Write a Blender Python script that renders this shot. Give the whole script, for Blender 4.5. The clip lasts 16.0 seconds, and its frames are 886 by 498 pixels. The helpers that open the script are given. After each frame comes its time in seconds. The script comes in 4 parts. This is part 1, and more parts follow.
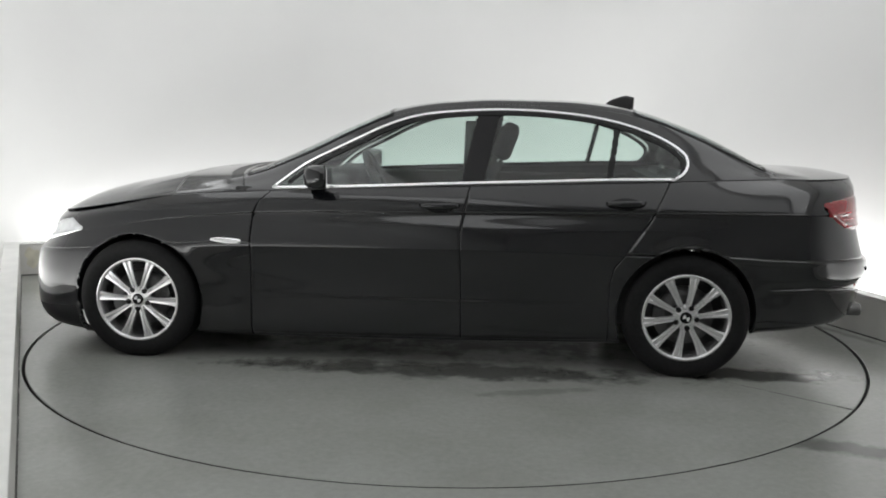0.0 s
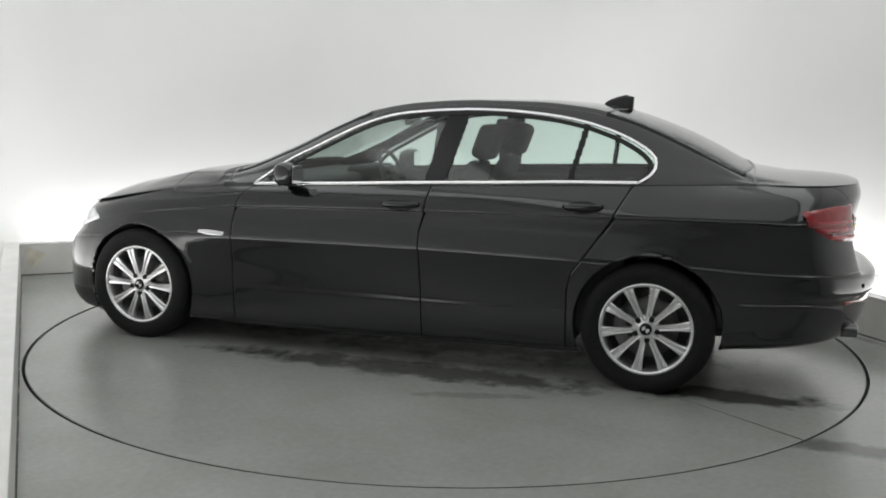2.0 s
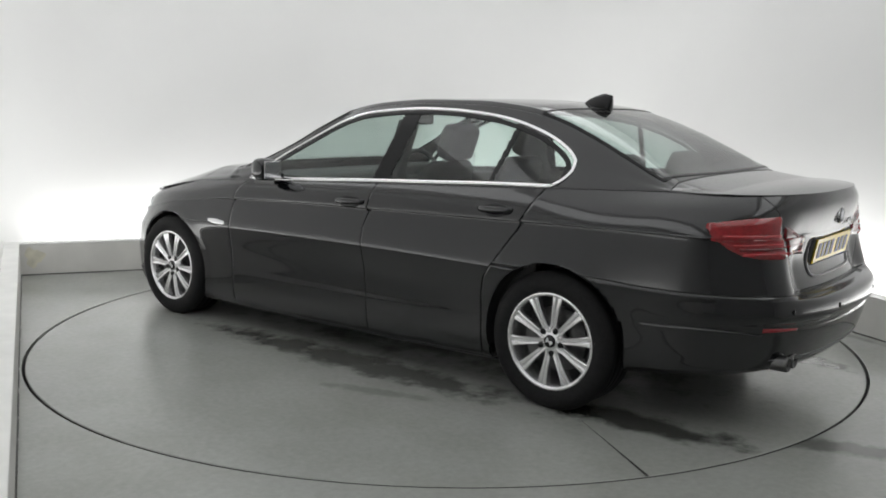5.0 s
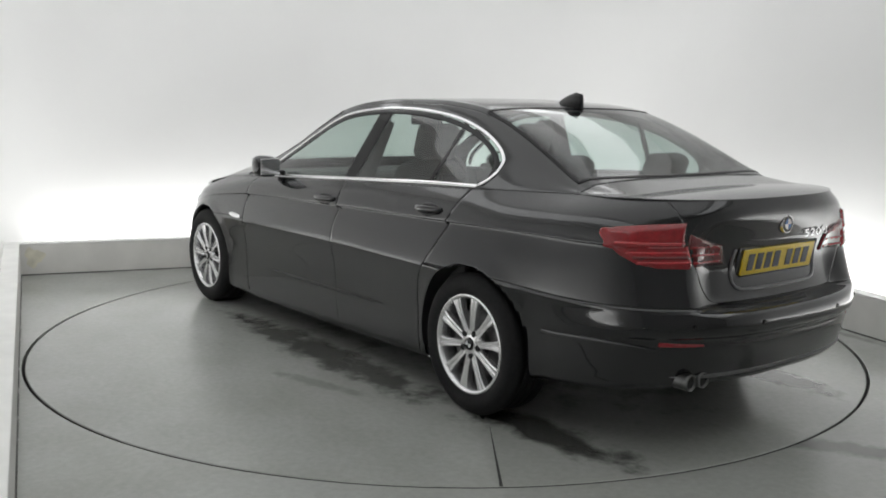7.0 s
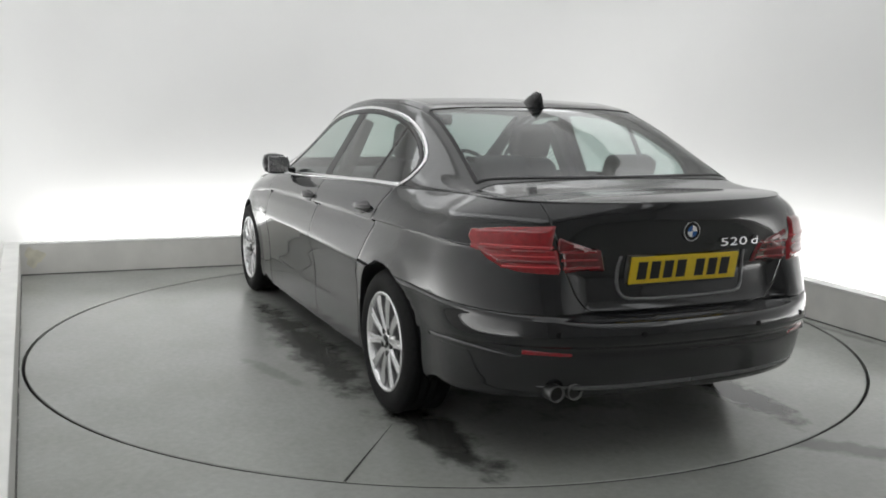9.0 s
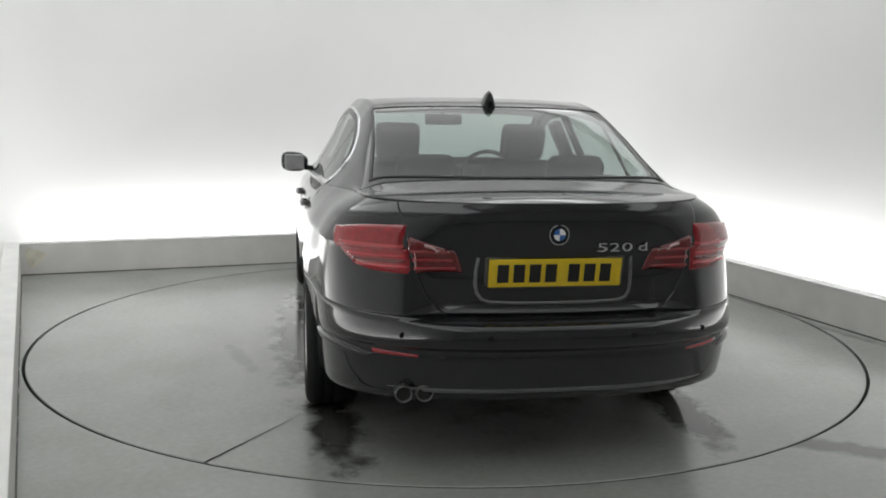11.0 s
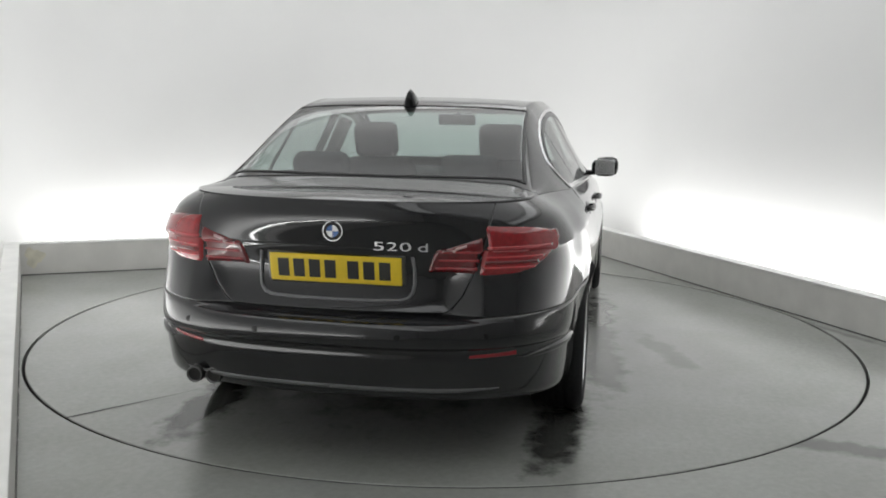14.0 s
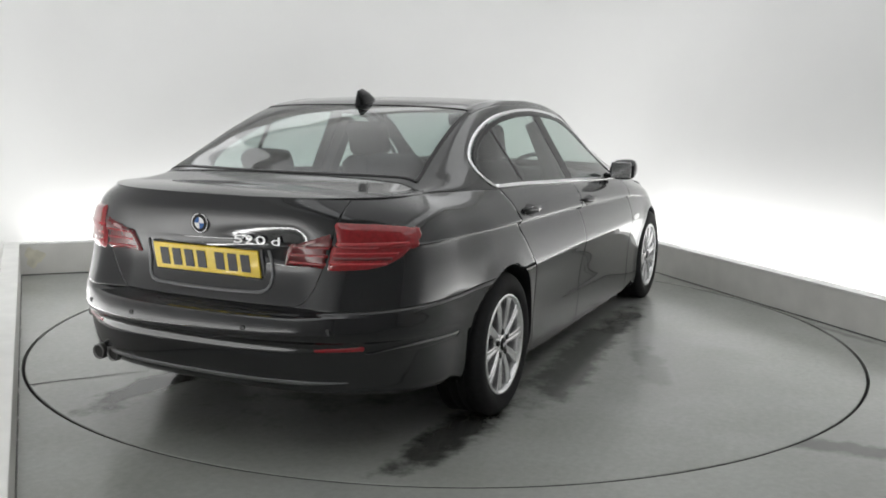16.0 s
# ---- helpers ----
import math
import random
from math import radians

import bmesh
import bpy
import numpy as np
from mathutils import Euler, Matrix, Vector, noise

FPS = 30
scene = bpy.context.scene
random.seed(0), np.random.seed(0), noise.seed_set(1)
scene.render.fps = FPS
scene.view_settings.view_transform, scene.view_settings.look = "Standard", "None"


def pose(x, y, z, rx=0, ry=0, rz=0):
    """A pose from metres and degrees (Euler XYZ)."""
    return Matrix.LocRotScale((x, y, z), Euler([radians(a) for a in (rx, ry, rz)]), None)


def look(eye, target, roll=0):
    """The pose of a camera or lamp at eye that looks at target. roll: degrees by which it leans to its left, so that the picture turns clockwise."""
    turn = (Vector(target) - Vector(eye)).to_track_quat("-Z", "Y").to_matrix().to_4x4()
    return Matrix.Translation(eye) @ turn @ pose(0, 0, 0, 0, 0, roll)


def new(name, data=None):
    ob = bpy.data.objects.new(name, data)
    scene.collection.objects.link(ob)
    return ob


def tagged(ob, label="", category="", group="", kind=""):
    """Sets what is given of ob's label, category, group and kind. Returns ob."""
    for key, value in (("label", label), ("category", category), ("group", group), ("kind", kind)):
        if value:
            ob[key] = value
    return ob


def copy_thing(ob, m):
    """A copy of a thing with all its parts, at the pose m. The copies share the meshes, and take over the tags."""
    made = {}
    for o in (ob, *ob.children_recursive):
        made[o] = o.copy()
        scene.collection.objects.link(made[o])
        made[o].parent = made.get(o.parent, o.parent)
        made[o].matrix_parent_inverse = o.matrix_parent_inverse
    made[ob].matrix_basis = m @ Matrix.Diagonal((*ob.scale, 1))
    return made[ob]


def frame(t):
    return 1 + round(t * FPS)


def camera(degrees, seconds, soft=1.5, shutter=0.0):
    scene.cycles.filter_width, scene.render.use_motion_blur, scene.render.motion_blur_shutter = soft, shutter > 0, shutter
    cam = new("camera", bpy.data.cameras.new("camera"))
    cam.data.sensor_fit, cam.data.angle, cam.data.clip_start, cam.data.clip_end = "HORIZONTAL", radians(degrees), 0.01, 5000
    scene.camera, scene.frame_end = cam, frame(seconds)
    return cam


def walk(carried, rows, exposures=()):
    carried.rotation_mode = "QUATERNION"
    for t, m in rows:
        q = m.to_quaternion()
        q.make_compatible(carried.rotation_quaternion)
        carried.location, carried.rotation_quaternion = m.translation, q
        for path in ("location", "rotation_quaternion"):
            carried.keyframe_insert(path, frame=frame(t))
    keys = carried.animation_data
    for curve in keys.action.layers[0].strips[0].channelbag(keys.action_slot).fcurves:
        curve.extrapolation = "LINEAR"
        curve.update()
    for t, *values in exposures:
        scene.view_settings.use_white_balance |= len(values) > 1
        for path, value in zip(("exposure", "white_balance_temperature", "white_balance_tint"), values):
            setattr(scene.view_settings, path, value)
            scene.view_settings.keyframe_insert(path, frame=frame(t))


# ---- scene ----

# ================= camera =================
cam = camera(52.079, 16.0, soft=1.8)
EYE = Vector((0.0, -5.650, 1.397))
YAW, PITCH, ROLL = radians(-0.251), radians(8.894), 0.927
AIM = EYE + Vector((math.sin(YAW) * math.cos(PITCH), math.cos(YAW) * math.cos(PITCH), -math.sin(PITCH)))
walk(cam, [(0.0, look(EYE, AIM, ROLL)), (16.0, look(EYE, AIM, ROLL))])

# ================= light =================
TURN = 21.3                      # the room stands turned against the line of sight
ROOM = Matrix.Rotation(radians(TURN), 4, "Z")
CEIL = 3.3
LEFT_TURN = 3.5                   # the left kerb stands a little askew


def world_setup():
    w = bpy.data.worlds.new("studio_world")
    scene.world = w
    w.use_nodes = True
    bg = w.node_tree.nodes["Background"]
    bg.inputs["Color"].default_value = (0.9, 0.95, 1.0, 1)
    bg.inputs["Strength"].default_value = 0.05


def area(name, size_x, size_y, watts, m, colour=(1, 1, 1)):
    l = bpy.data.lights.new(name, "AREA")
    l.shape, l.size, l.size_y, l.energy, l.color = "RECTANGLE", size_x, size_y, watts, colour
    ob = new(name, l)
    ob.matrix_world = m
    return ob


world_setup()
# broad soft strips under the ceiling along the three walls, and a dim light panel between them
COOL = (0.975, 0.99, 1.0)
area("ceiling_strip_back", 4.6, 1.2, 19, ROOM @ pose(0.0, 2.35, CEIL - 0.05, 10, 0, 0), COOL)
area("ceiling_strip_right", 1.2, 8.0, 31, ROOM @ pose(2.30, -1.6, CEIL - 0.05, 0, -10, 0), COOL)
area("ceiling_strip_left", 1.2, 8.0, 31, ROOM @ pose(-2.30, -1.6, CEIL - 0.05, 0, 10, 0), COOL)
area("ceiling_panel", 3.2, 6.6, 30, ROOM @ pose(0.0, -1.6, CEIL - 0.04, 0, 0, 0), COOL)
# light troughs behind the low kerb
area("cove_light_back", 4.9, 0.10, 36, ROOM @ pose(0.0, 2.668 + 0.42, 0.10, 180 - 16, 0, 0), (1, 1, 0.99))
area("cove_light_right", 0.10, 6.5, 50, ROOM @ pose(2.488 + 0.42, -0.9, 0.10, 0, 180 + 16, 0), (1, 1, 0.99))
area("cove_light_left", 0.10, 6.5, 50, ROOM @ pose(-2.482 - 0.42, -0.9, 0.10, 0, 180 - 16, 0), (1, 1, 0.99))
scene.view_settings.exposure = 0.0

# ================= materials =================
def mat(name, colour, rough=0.5, metal=0.0, coat=0.0, spec=0.5, noise_scale=0.0, noise_amount=0.0, bump=0.0, bump_scale=200.0,
        rough_var=0.0, coat_rough=0.03):
    m = bpy.data.materials.new(name)
    m.use_nodes = True
    nt = m.node_tree
    b = nt.nodes["Principled BSDF"]
    b.inputs["Base Color"].default_value = (*colour, 1)
    b.inputs["Roughness"].default_value = rough
    b.inputs["Metallic"].default_value = metal
    b.inputs["Coat Weight"].default_value = coat
    b.inputs["Coat Roughness"].default_value = coat_rough
    b.inputs["Specular IOR Level"].default_value = spec
    co = nt.nodes.new("ShaderNodeTexCoord")
    if noise_amount or rough_var:
        n = nt.nodes.new("ShaderNodeTexNoise")
        n.inputs["Scale"].default_value = noise_scale
        n.inputs["Detail"].default_value = 6
        nt.links.new(co.outputs["Object"], n.inputs["Vector"])
        if noise_amount:
            r = nt.nodes.new("ShaderNodeValToRGB")
            r.color_ramp.elements[0].position, r.color_ramp.elements[1].position = 0.3, 0.7
            r.color_ramp.elements[0].color = (*[c * (1 - noise_amount) for c in colour], 1)
            r.color_ramp.elements[1].color = (*[min(1, c * (1 + noise_amount)) for c in colour], 1)
            nt.links.new(n.outputs["Fac"], r.inputs["Fac"])
            nt.links.new(r.outputs["Color"], b.inputs["Base Color"])
        if rough_var:
            q = nt.nodes.new("ShaderNodeMapRange")
            q.inputs["From Min"].default_value, q.inputs["From Max"].default_value = 0.3, 0.7
            q.inputs["To Min"].default_value, q.inputs["To Max"].default_value = max(0.02, rough - rough_var), rough + rough_var
            nt.links.new(n.outputs["Fac"], q.inputs["Value"])
            nt.links.new(q.outputs["Result"], b.inputs["Roughness"])
    if bump:
        n2 = nt.nodes.new("ShaderNodeTexNoise")
        n2.inputs["Scale"].default_value = bump_scale
        n2.inputs["Detail"].default_value = 4
        nt.links.new(co.outputs["Object"], n2.inputs["Vector"])
        bp = nt.nodes.new("ShaderNodeBump")
        bp.inputs["Strength"].default_value = bump
        bp.inputs["Distance"].default_value = 0.002
        nt.links.new(n2.outputs["Fac"], bp.inputs["Height"])
        nt.links.new(bp.outputs["Normal"], b.inputs["Normal"])
    return m


def glass_mat(name, tint):
    m = bpy.data.materials.new(name)
    m.use_nodes = True
    nt = m.node_tree
    nt.nodes.remove(nt.nodes["Principled BSDF"])
    out = nt.nodes["Material Output"]
    tr, gl = nt.nodes.new("ShaderNodeBsdfTransparent"), nt.nodes.new("ShaderNodeBsdfGlossy")
    tr.inputs["Color"].default_value = (*tint, 1)
    gl.inputs["Roughness"].default_value = 0.02
    lw, mx = nt.nodes.new("ShaderNodeLayerWeight"), nt.nodes.new("ShaderNodeMixShader")
    pw, ml = nt.nodes.new("ShaderNodeMath"), nt.nodes.new("ShaderNodeMath")
    pw.operation, ml.operation = "POWER", "MULTIPLY_ADD"
    pw.inputs[1].default_value, ml.inputs[1].default_value, ml.inputs[2].default_value = 3.4, 0.88, 0.075
    nt.links.new(lw.outputs["Facing"], pw.inputs[0])
    nt.links.new(pw.outputs[0], ml.inputs[0])
    nt.links.new(ml.outputs[0], mx.inputs[0])
    nt.links.new(tr.outputs[0], mx.inputs[1])
    nt.links.new(gl.outputs[0], mx.inputs[2])
    nt.links.new(mx.outputs[0], out.inputs["Surface"])
    return m


def floor_mat(name, seed, marks):
    """Grey-green painted floor: satin, with scuffs, damp marks and painted shade: (x, y, half length, half width,
    degrees, depth).
    """
    m = bpy.data.materials.new(name)
    m.use_nodes = True
    nt = m.node_tree
    b = nt.nodes["Principled BSDF"]
    co = nt.nodes.new("ShaderNodeTexCoord")

    def noise_node(scale, detail, rough=0.55, shift=0.0):
        mp = nt.nodes.new("ShaderNodeMapping")
        mp.inputs["Location"].default_value = (seed + shift, seed * 0.7 - shift, 0)
        nt.links.new(co.outputs["Object"], mp.inputs["Vector"])
        n = nt.nodes.new("ShaderNodeTexNoise")
        n.inputs["Scale"].default_value, n.inputs["Detail"].default_value, n.inputs["Roughness"].default_value = scale, detail, rough
        nt.links.new(mp.outputs[0], n.inputs["Vector"])
        return n.outputs["Fac"]

    def ramp(src, lo, hi, c0, c1):
        r = nt.nodes.new("ShaderNodeValToRGB")
        r.color_ramp.elements[0].position, r.color_ramp.elements[1].position = lo, hi
        r.color_ramp.elements[0].color, r.color_ramp.elements[1].color = (*c0, 1), (*c1, 1)
        nt.links.new(src, r.inputs["Fac"])
        return r.outputs[0]

    def math_node(op, a, b2=None, c=None):
        n = nt.nodes.new("ShaderNodeMath")
        n.operation = op
        for k, v in enumerate((a, b2, c)):
            if v is None:
                continue
            if isinstance(v, (int, float)):
                n.inputs[k].default_value = v
            else:
                nt.links.new(v, n.inputs[k])
        return n.outputs[0]

    def span(src, lo, hi, to0, to1, soft=True):
        q = nt.nodes.new("ShaderNodeMapRange")
        q.interpolation_type = "SMOOTHSTEP" if soft else "LINEAR"
        for k, v in (("From Min", lo), ("From Max", hi), ("To Min", to0), ("To Max", to1)):
            q.inputs[k].default_value = v
        nt.links.new(src, q.inputs["Value"])
        return q.outputs["Result"]

    def times(a, b2, fac=1.0):
        n = nt.nodes.new("ShaderNodeMixRGB")
        n.blend_type = "MULTIPLY"
        n.inputs[0].default_value = fac
        nt.links.new(a, n.inputs[1])
        nt.links.new(b2, n.inputs[2])
        return n.outputs[0]

    big, fine, patch, ragged = noise_node(0.9, 5), noise_node(30, 6, 0.7), noise_node(2.0, 5, 0.5, 5.0), noise_node(5.5, 6, 0.62, 2.0)
    base = ramp(big, 0.3, 0.72, (0.316, 0.325, 0.312), (0.350, 0.359, 0.342))
    base = times(base, ramp(fine, 0.35, 0.7, (0.91, 0.91, 0.91), (1.06, 1.06, 1.05)))
    base = times(base, ramp(patch, 0.35, 0.75, (1.03, 1.03, 1.03), (0.89, 0.89, 0.87)))
    wet_shade = None
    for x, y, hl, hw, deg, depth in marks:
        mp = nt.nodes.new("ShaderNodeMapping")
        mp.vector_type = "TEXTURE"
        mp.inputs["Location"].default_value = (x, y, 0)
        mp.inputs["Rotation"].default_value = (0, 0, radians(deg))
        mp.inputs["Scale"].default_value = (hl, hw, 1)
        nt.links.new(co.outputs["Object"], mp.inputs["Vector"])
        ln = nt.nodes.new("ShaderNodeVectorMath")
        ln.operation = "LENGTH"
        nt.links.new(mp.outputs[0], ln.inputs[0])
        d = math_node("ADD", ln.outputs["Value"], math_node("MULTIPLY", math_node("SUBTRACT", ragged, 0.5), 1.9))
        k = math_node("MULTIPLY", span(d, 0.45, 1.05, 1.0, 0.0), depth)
        wet_shade = k if wet_shade is None else math_node("MAXIMUM", wet_shade, k)
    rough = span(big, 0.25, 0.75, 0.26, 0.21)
    if wet_shade is not None:
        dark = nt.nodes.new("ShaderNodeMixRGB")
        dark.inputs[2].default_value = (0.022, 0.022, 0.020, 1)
        nt.links.new(wet_shade, dark.inputs[0])
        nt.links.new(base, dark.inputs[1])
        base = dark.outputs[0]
        rough = math_node("SUBTRACT", rough, math_node("MULTIPLY", wet_shade, 0.12))
    nt.links.new(base, b.inputs["Base Color"])
    nt.links.new(rough, b.inputs["Roughness"])
    b.inputs["Specular IOR Level"].default_value = 0.6
    bp = nt.nodes.new("ShaderNodeBump")
    bp.inputs["Strength"].default_value, bp.inputs["Distance"].default_value = 0.06, 0.002
    nt.links.new(fine, bp.inputs["Height"])
    nt.links.new(bp.outputs[0], b.inputs["Normal"])
    return m


M_WALL = mat("wall_paint", (0.80, 0.80, 0.795), 0.7, noise_scale=0.8, noise_amount=0.02, bump=0.05, bump_scale=60)
M_REARWALL = mat("end_wall_paint", (0.46, 0.46, 0.455), 0.8, noise_scale=0.8, noise_amount=0.05)
M_CEIL = mat("ceiling_paint", (0.74, 0.74, 0.735), 0.8, noise_scale=1.0, noise_amount=0.02)
M_KERB = mat("kerb_paint", (0.72, 0.71, 0.68), 0.55, noise_scale=5, noise_amount=0.06, bump=0.1, bump_scale=40)
M_KERBTOP = mat("kerb_cap", (0.80, 0.80, 0.78), 0.5, noise_scale=7, noise_amount=0.05)
# two damp marks at the right, and a narrow darker streak by the right kerb
M_FLOOR = floor_mat("floor_paint", 3.1, [(1.72, -2.0, .42, .10, -20, .55), (2.2, -2.25, .5, .12, -35, .5), (2.30, 0.6, 1.3, .05, -66, .35)])
# tyre tracks run back from the rear wheels; splashes lie along both sills, with the car's shade painted in
# long sill marks and the wide middle one paint the car's shadow and reflection
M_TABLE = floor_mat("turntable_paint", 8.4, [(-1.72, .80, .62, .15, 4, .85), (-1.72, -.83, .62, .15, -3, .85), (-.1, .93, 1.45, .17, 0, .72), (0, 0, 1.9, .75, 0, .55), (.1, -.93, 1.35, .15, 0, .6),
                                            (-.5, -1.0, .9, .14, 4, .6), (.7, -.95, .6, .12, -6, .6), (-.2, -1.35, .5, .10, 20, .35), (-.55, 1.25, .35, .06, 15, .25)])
M_GAP = mat("gap_dark", (0.015, 0.015, 0.014), 0.8, noise_scale=20, noise_amount=0.2)
M_STAIN = mat("damp_stain", (0.07, 0.07, 0.065), 0.22, noise_scale=9, noise_amount=0.3, rough_var=0.1)
M_PAINT = mat("grey_metallic_paint", (0.0040, 0.0045, 0.0062), 0.38, metal=0.35, coat=1.0, spec=0.06, noise_scale=900, noise_amount=0.15, coat_rough=0.065)
M_PAINT.node_tree.nodes["Principled BSDF"].inputs["Coat IOR"].default_value = 1.68
M_BLACK = mat("black_plastic", (0.012, 0.012, 0.013), 0.42, noise_scale=120, noise_amount=0.15, bump=0.1, bump_scale=500)
M_GLOSSBLACK = mat("gloss_black_trim", (0.006, 0.006, 0.007), 0.22, spec=0.3, noise_scale=40, noise_amount=0.1)
M_RUBBER = mat("tyre_rubber", (0.010, 0.010, 0.0105), 0.75, spec=0.25, noise_scale=60, noise_amount=0.25, bump=0.2, bump_scale=300)
M_CHROME = mat("bright_chrome", (0.86, 0.86, 0.87), 0.16, metal=1.0, noise_scale=40, noise_amount=0.03)
M_ALLOY = mat("silver_alloy", (0.76, 0.76, 0.77), 0.27, metal=0.85, coat=0.5, noise_scale=60, noise_amount=0.06)
M_ALLOYDARK = mat("brake_dust_alloy", (0.13, 0.13, 0.13), 0.45, metal=0.7, noise_scale=30, noise_amount=0.2)
M_DISC = mat("brake_steel", (0.12, 0.12, 0.12), 0.4, metal=0.9, noise_scale=70, noise_amount=0.2)
M_GLASS = glass_mat("window_glass", (0.80, 0.90, 0.86))
M_REARGLASS = glass_mat("heated_rear_glass", (0.52, 0.61, 0.585))
M_LAMPGLASS = mat("clear_lamp_glass", (0.75, 0.77, 0.78), 0.12, metal=0.25, coat=1.0, noise_scale=30, noise_amount=0.1)
M_REVERSE = mat("pink_clear_lens", (0.52, 0.30, 0.30), 0.2, coat=1.0, noise_scale=60, noise_amount=0.1)
M_RED = mat("red_lamp_lens", (0.27, 0.005, 0.010), 0.14, coat=1.0, noise_scale=60, noise_amount=0.15)
M_REDLIGHT = mat("red_lamp_bar", (0.44, 0.014, 0.022), 0.2, coat=1.0, noise_scale=80, noise_amount=0.12)
M_REDDARK = mat("dark_red_lens", (0.13, 0.003, 0.006), 0.14, coat=1.0, noise_scale=60, noise_amount=0.15)
M_SEAT = mat("dark_seat_cloth", (0.022, 0.022, 0.024), 0.8, noise_scale=300, noise_amount=0.3, bump=0.3, bump_scale=600)
M_INNER = mat("cabin_trim", (0.025, 0.025, 0.026), 0.65, noise_scale=100, noise_amount=0.2)
M_LINER = mat("roof_lining", (0.30, 0.30, 0.29), 0.85, noise_scale=200, noise_amount=0.1)
M_PLATE = mat("yellow_plate", (0.78, 0.56, 0.015), 0.35, coat=0.4, noise_scale=40, noise_amount=0.05)
M_PLATEBAR = mat("plate_black", (0.012, 0.012, 0.012), 0.4, noise_scale=40, noise_amount=0.1)
M_BLUE = mat("badge_blue", (0.02, 0.10, 0.32), 0.2, coat=1.0, noise_scale=40, noise_amount=0.05)
M_WHITE = mat("badge_white", (0.75, 0.76, 0.77), 0.25, coat=1.0, noise_scale=40, noise_amount=0.03)
M_EXH = mat("exhaust_steel", (0.16, 0.16, 0.16), 0.3, metal=1.0, noise_scale=40, noise_amount=0.15)
M_LIP = mat("grey_bumper_lip", (0.16, 0.16, 0.165), 0.32, metal=0.4, noise_scale=60, noise_amount=0.1)
M_TAPE = mat("old_tape_stain", (0.69, 0.665, 0.56), 0.6, noise_scale=14, noise_amount=0.12)


# ================= mesh helpers =================
def link_mesh(name, verts, faces, material, parent=None, label="", smooth=True):
    me = bpy.data.meshes.new(name)
    me.from_pydata([tuple(map(float, v)) for v in verts], [], [tuple(map(int, f)) for f in faces])
    me.materials.append(material)
    me.polygons.foreach_set("use_smooth", [smooth] * len(me.polygons))
    me.update()
    ob = new(name, me)
    if parent is not None:
        ob.parent = parent
    if label:
        ob["label"] = label
    return ob


def part(name, bm, material, parent, label="", smooth=False):
    me = bpy.data.meshes.new(name)
    bmesh.ops.recalc_face_normals(bm, faces=bm.faces)
    bm.to_mesh(me)
    bm.free()
    me.materials.append(material)
    me.polygons.foreach_set("use_smooth", [smooth] * len(me.polygons))
    ob = new(name, me)
    if parent is not None:
        ob.parent = parent
    if label:
        ob["label"] = label
    return ob


def empty(name):
    ob = new(name)
    ob.empty_display_size = 0.1
    return ob


def box(bm, x0, y0, z0, x1, y1, z1, bevel=0.0, seg=2, m=None):
    r = bmesh.ops.create_cube(bm, size=1.0)
    vs = r["verts"]
    for v in vs:
        v.co = Vector(((x0 + x1) / 2 + v.co.x * (x1 - x0), (y0 + y1) / 2 + v.co.y * (y1 - y0), (z0 + z1) / 2 + v.co.z * (z1 - z0)))
    if bevel:
        es = list({e for v in vs for e in v.link_edges})
        r = bmesh.ops.bevel(bm, geom=es, offset=bevel, segments=seg, affect="EDGES", profile=0.5)
        vs = list({v for f in r["faces"] for v in f.verts} | {v for v in vs if v.is_valid})
    if m is not None:
        bmesh.ops.transform(bm, matrix=m, verts=vs)
    return bm


def tube_points(bm, pts, radius, n=8, closed=False):
    """A round tube along a polyline."""
    pts = [Vector(p) for p in pts]
    rings = []
    for i, p in enumerate(pts):
        a = pts[i - 1] if (i or closed) else p
        c = pts[(i + 1) % len(pts)] if (i < len(pts) - 1 or closed) else p
        d = (c - a).normalized()
        up = Vector((0, 0, 1)) if abs(d.z) < 0.9 else Vector((1, 0, 0))
        s = d.cross(up).normalized()
        u = s.cross(d)
        rings.append([bm.verts.new(p + radius * (math.cos(k * 2 * math.pi / n) * s + math.sin(k * 2 * math.pi / n) * u)) for k in range(n)])
    last = len(rings) if closed else len(rings) - 1
    for i in range(last):
        a, b = rings[i], rings[(i + 1) % len(rings)]
        for k in range(n):
            bm.faces.new((a[k], a[(k + 1) % n], b[(k + 1) % n], b[k]))
    if not closed:
        bm.faces.new(rings[0])
        bm.faces.new(rings[-1][::-1])
    return bm


def lathe(profile, n=48, axis="y"):
    """Verts and faces of a profile (radius, along) turned round the axis."""
    vs, fs = [], []
    k = len(profile)
    for i in range(n):
        a = 2 * math.pi * i / n
        for r, h in profile:
            vs.append((r * math.cos(a), h, r * math.sin(a)) if axis == "y" else (r * math.cos(a), r * math.sin(a), h))
    for i in range(n):
        for j in range(k - 1):
            fs.append((i * k + j, i * k + j + 1, ((i + 1) % n) * k + j + 1, ((i + 1) % n) * k + j))
    return vs, fs


# ================= the room =================
KERB_H = 0.26
UL, UR, VB = -2.482, 2.488, 2.668        # inner faces of the kerb, in the room's own axes
VF = -7.2
WALL_GAP = 0.62


def rm(u, v, z):
    return ROOM @ Vector((u, v, z))


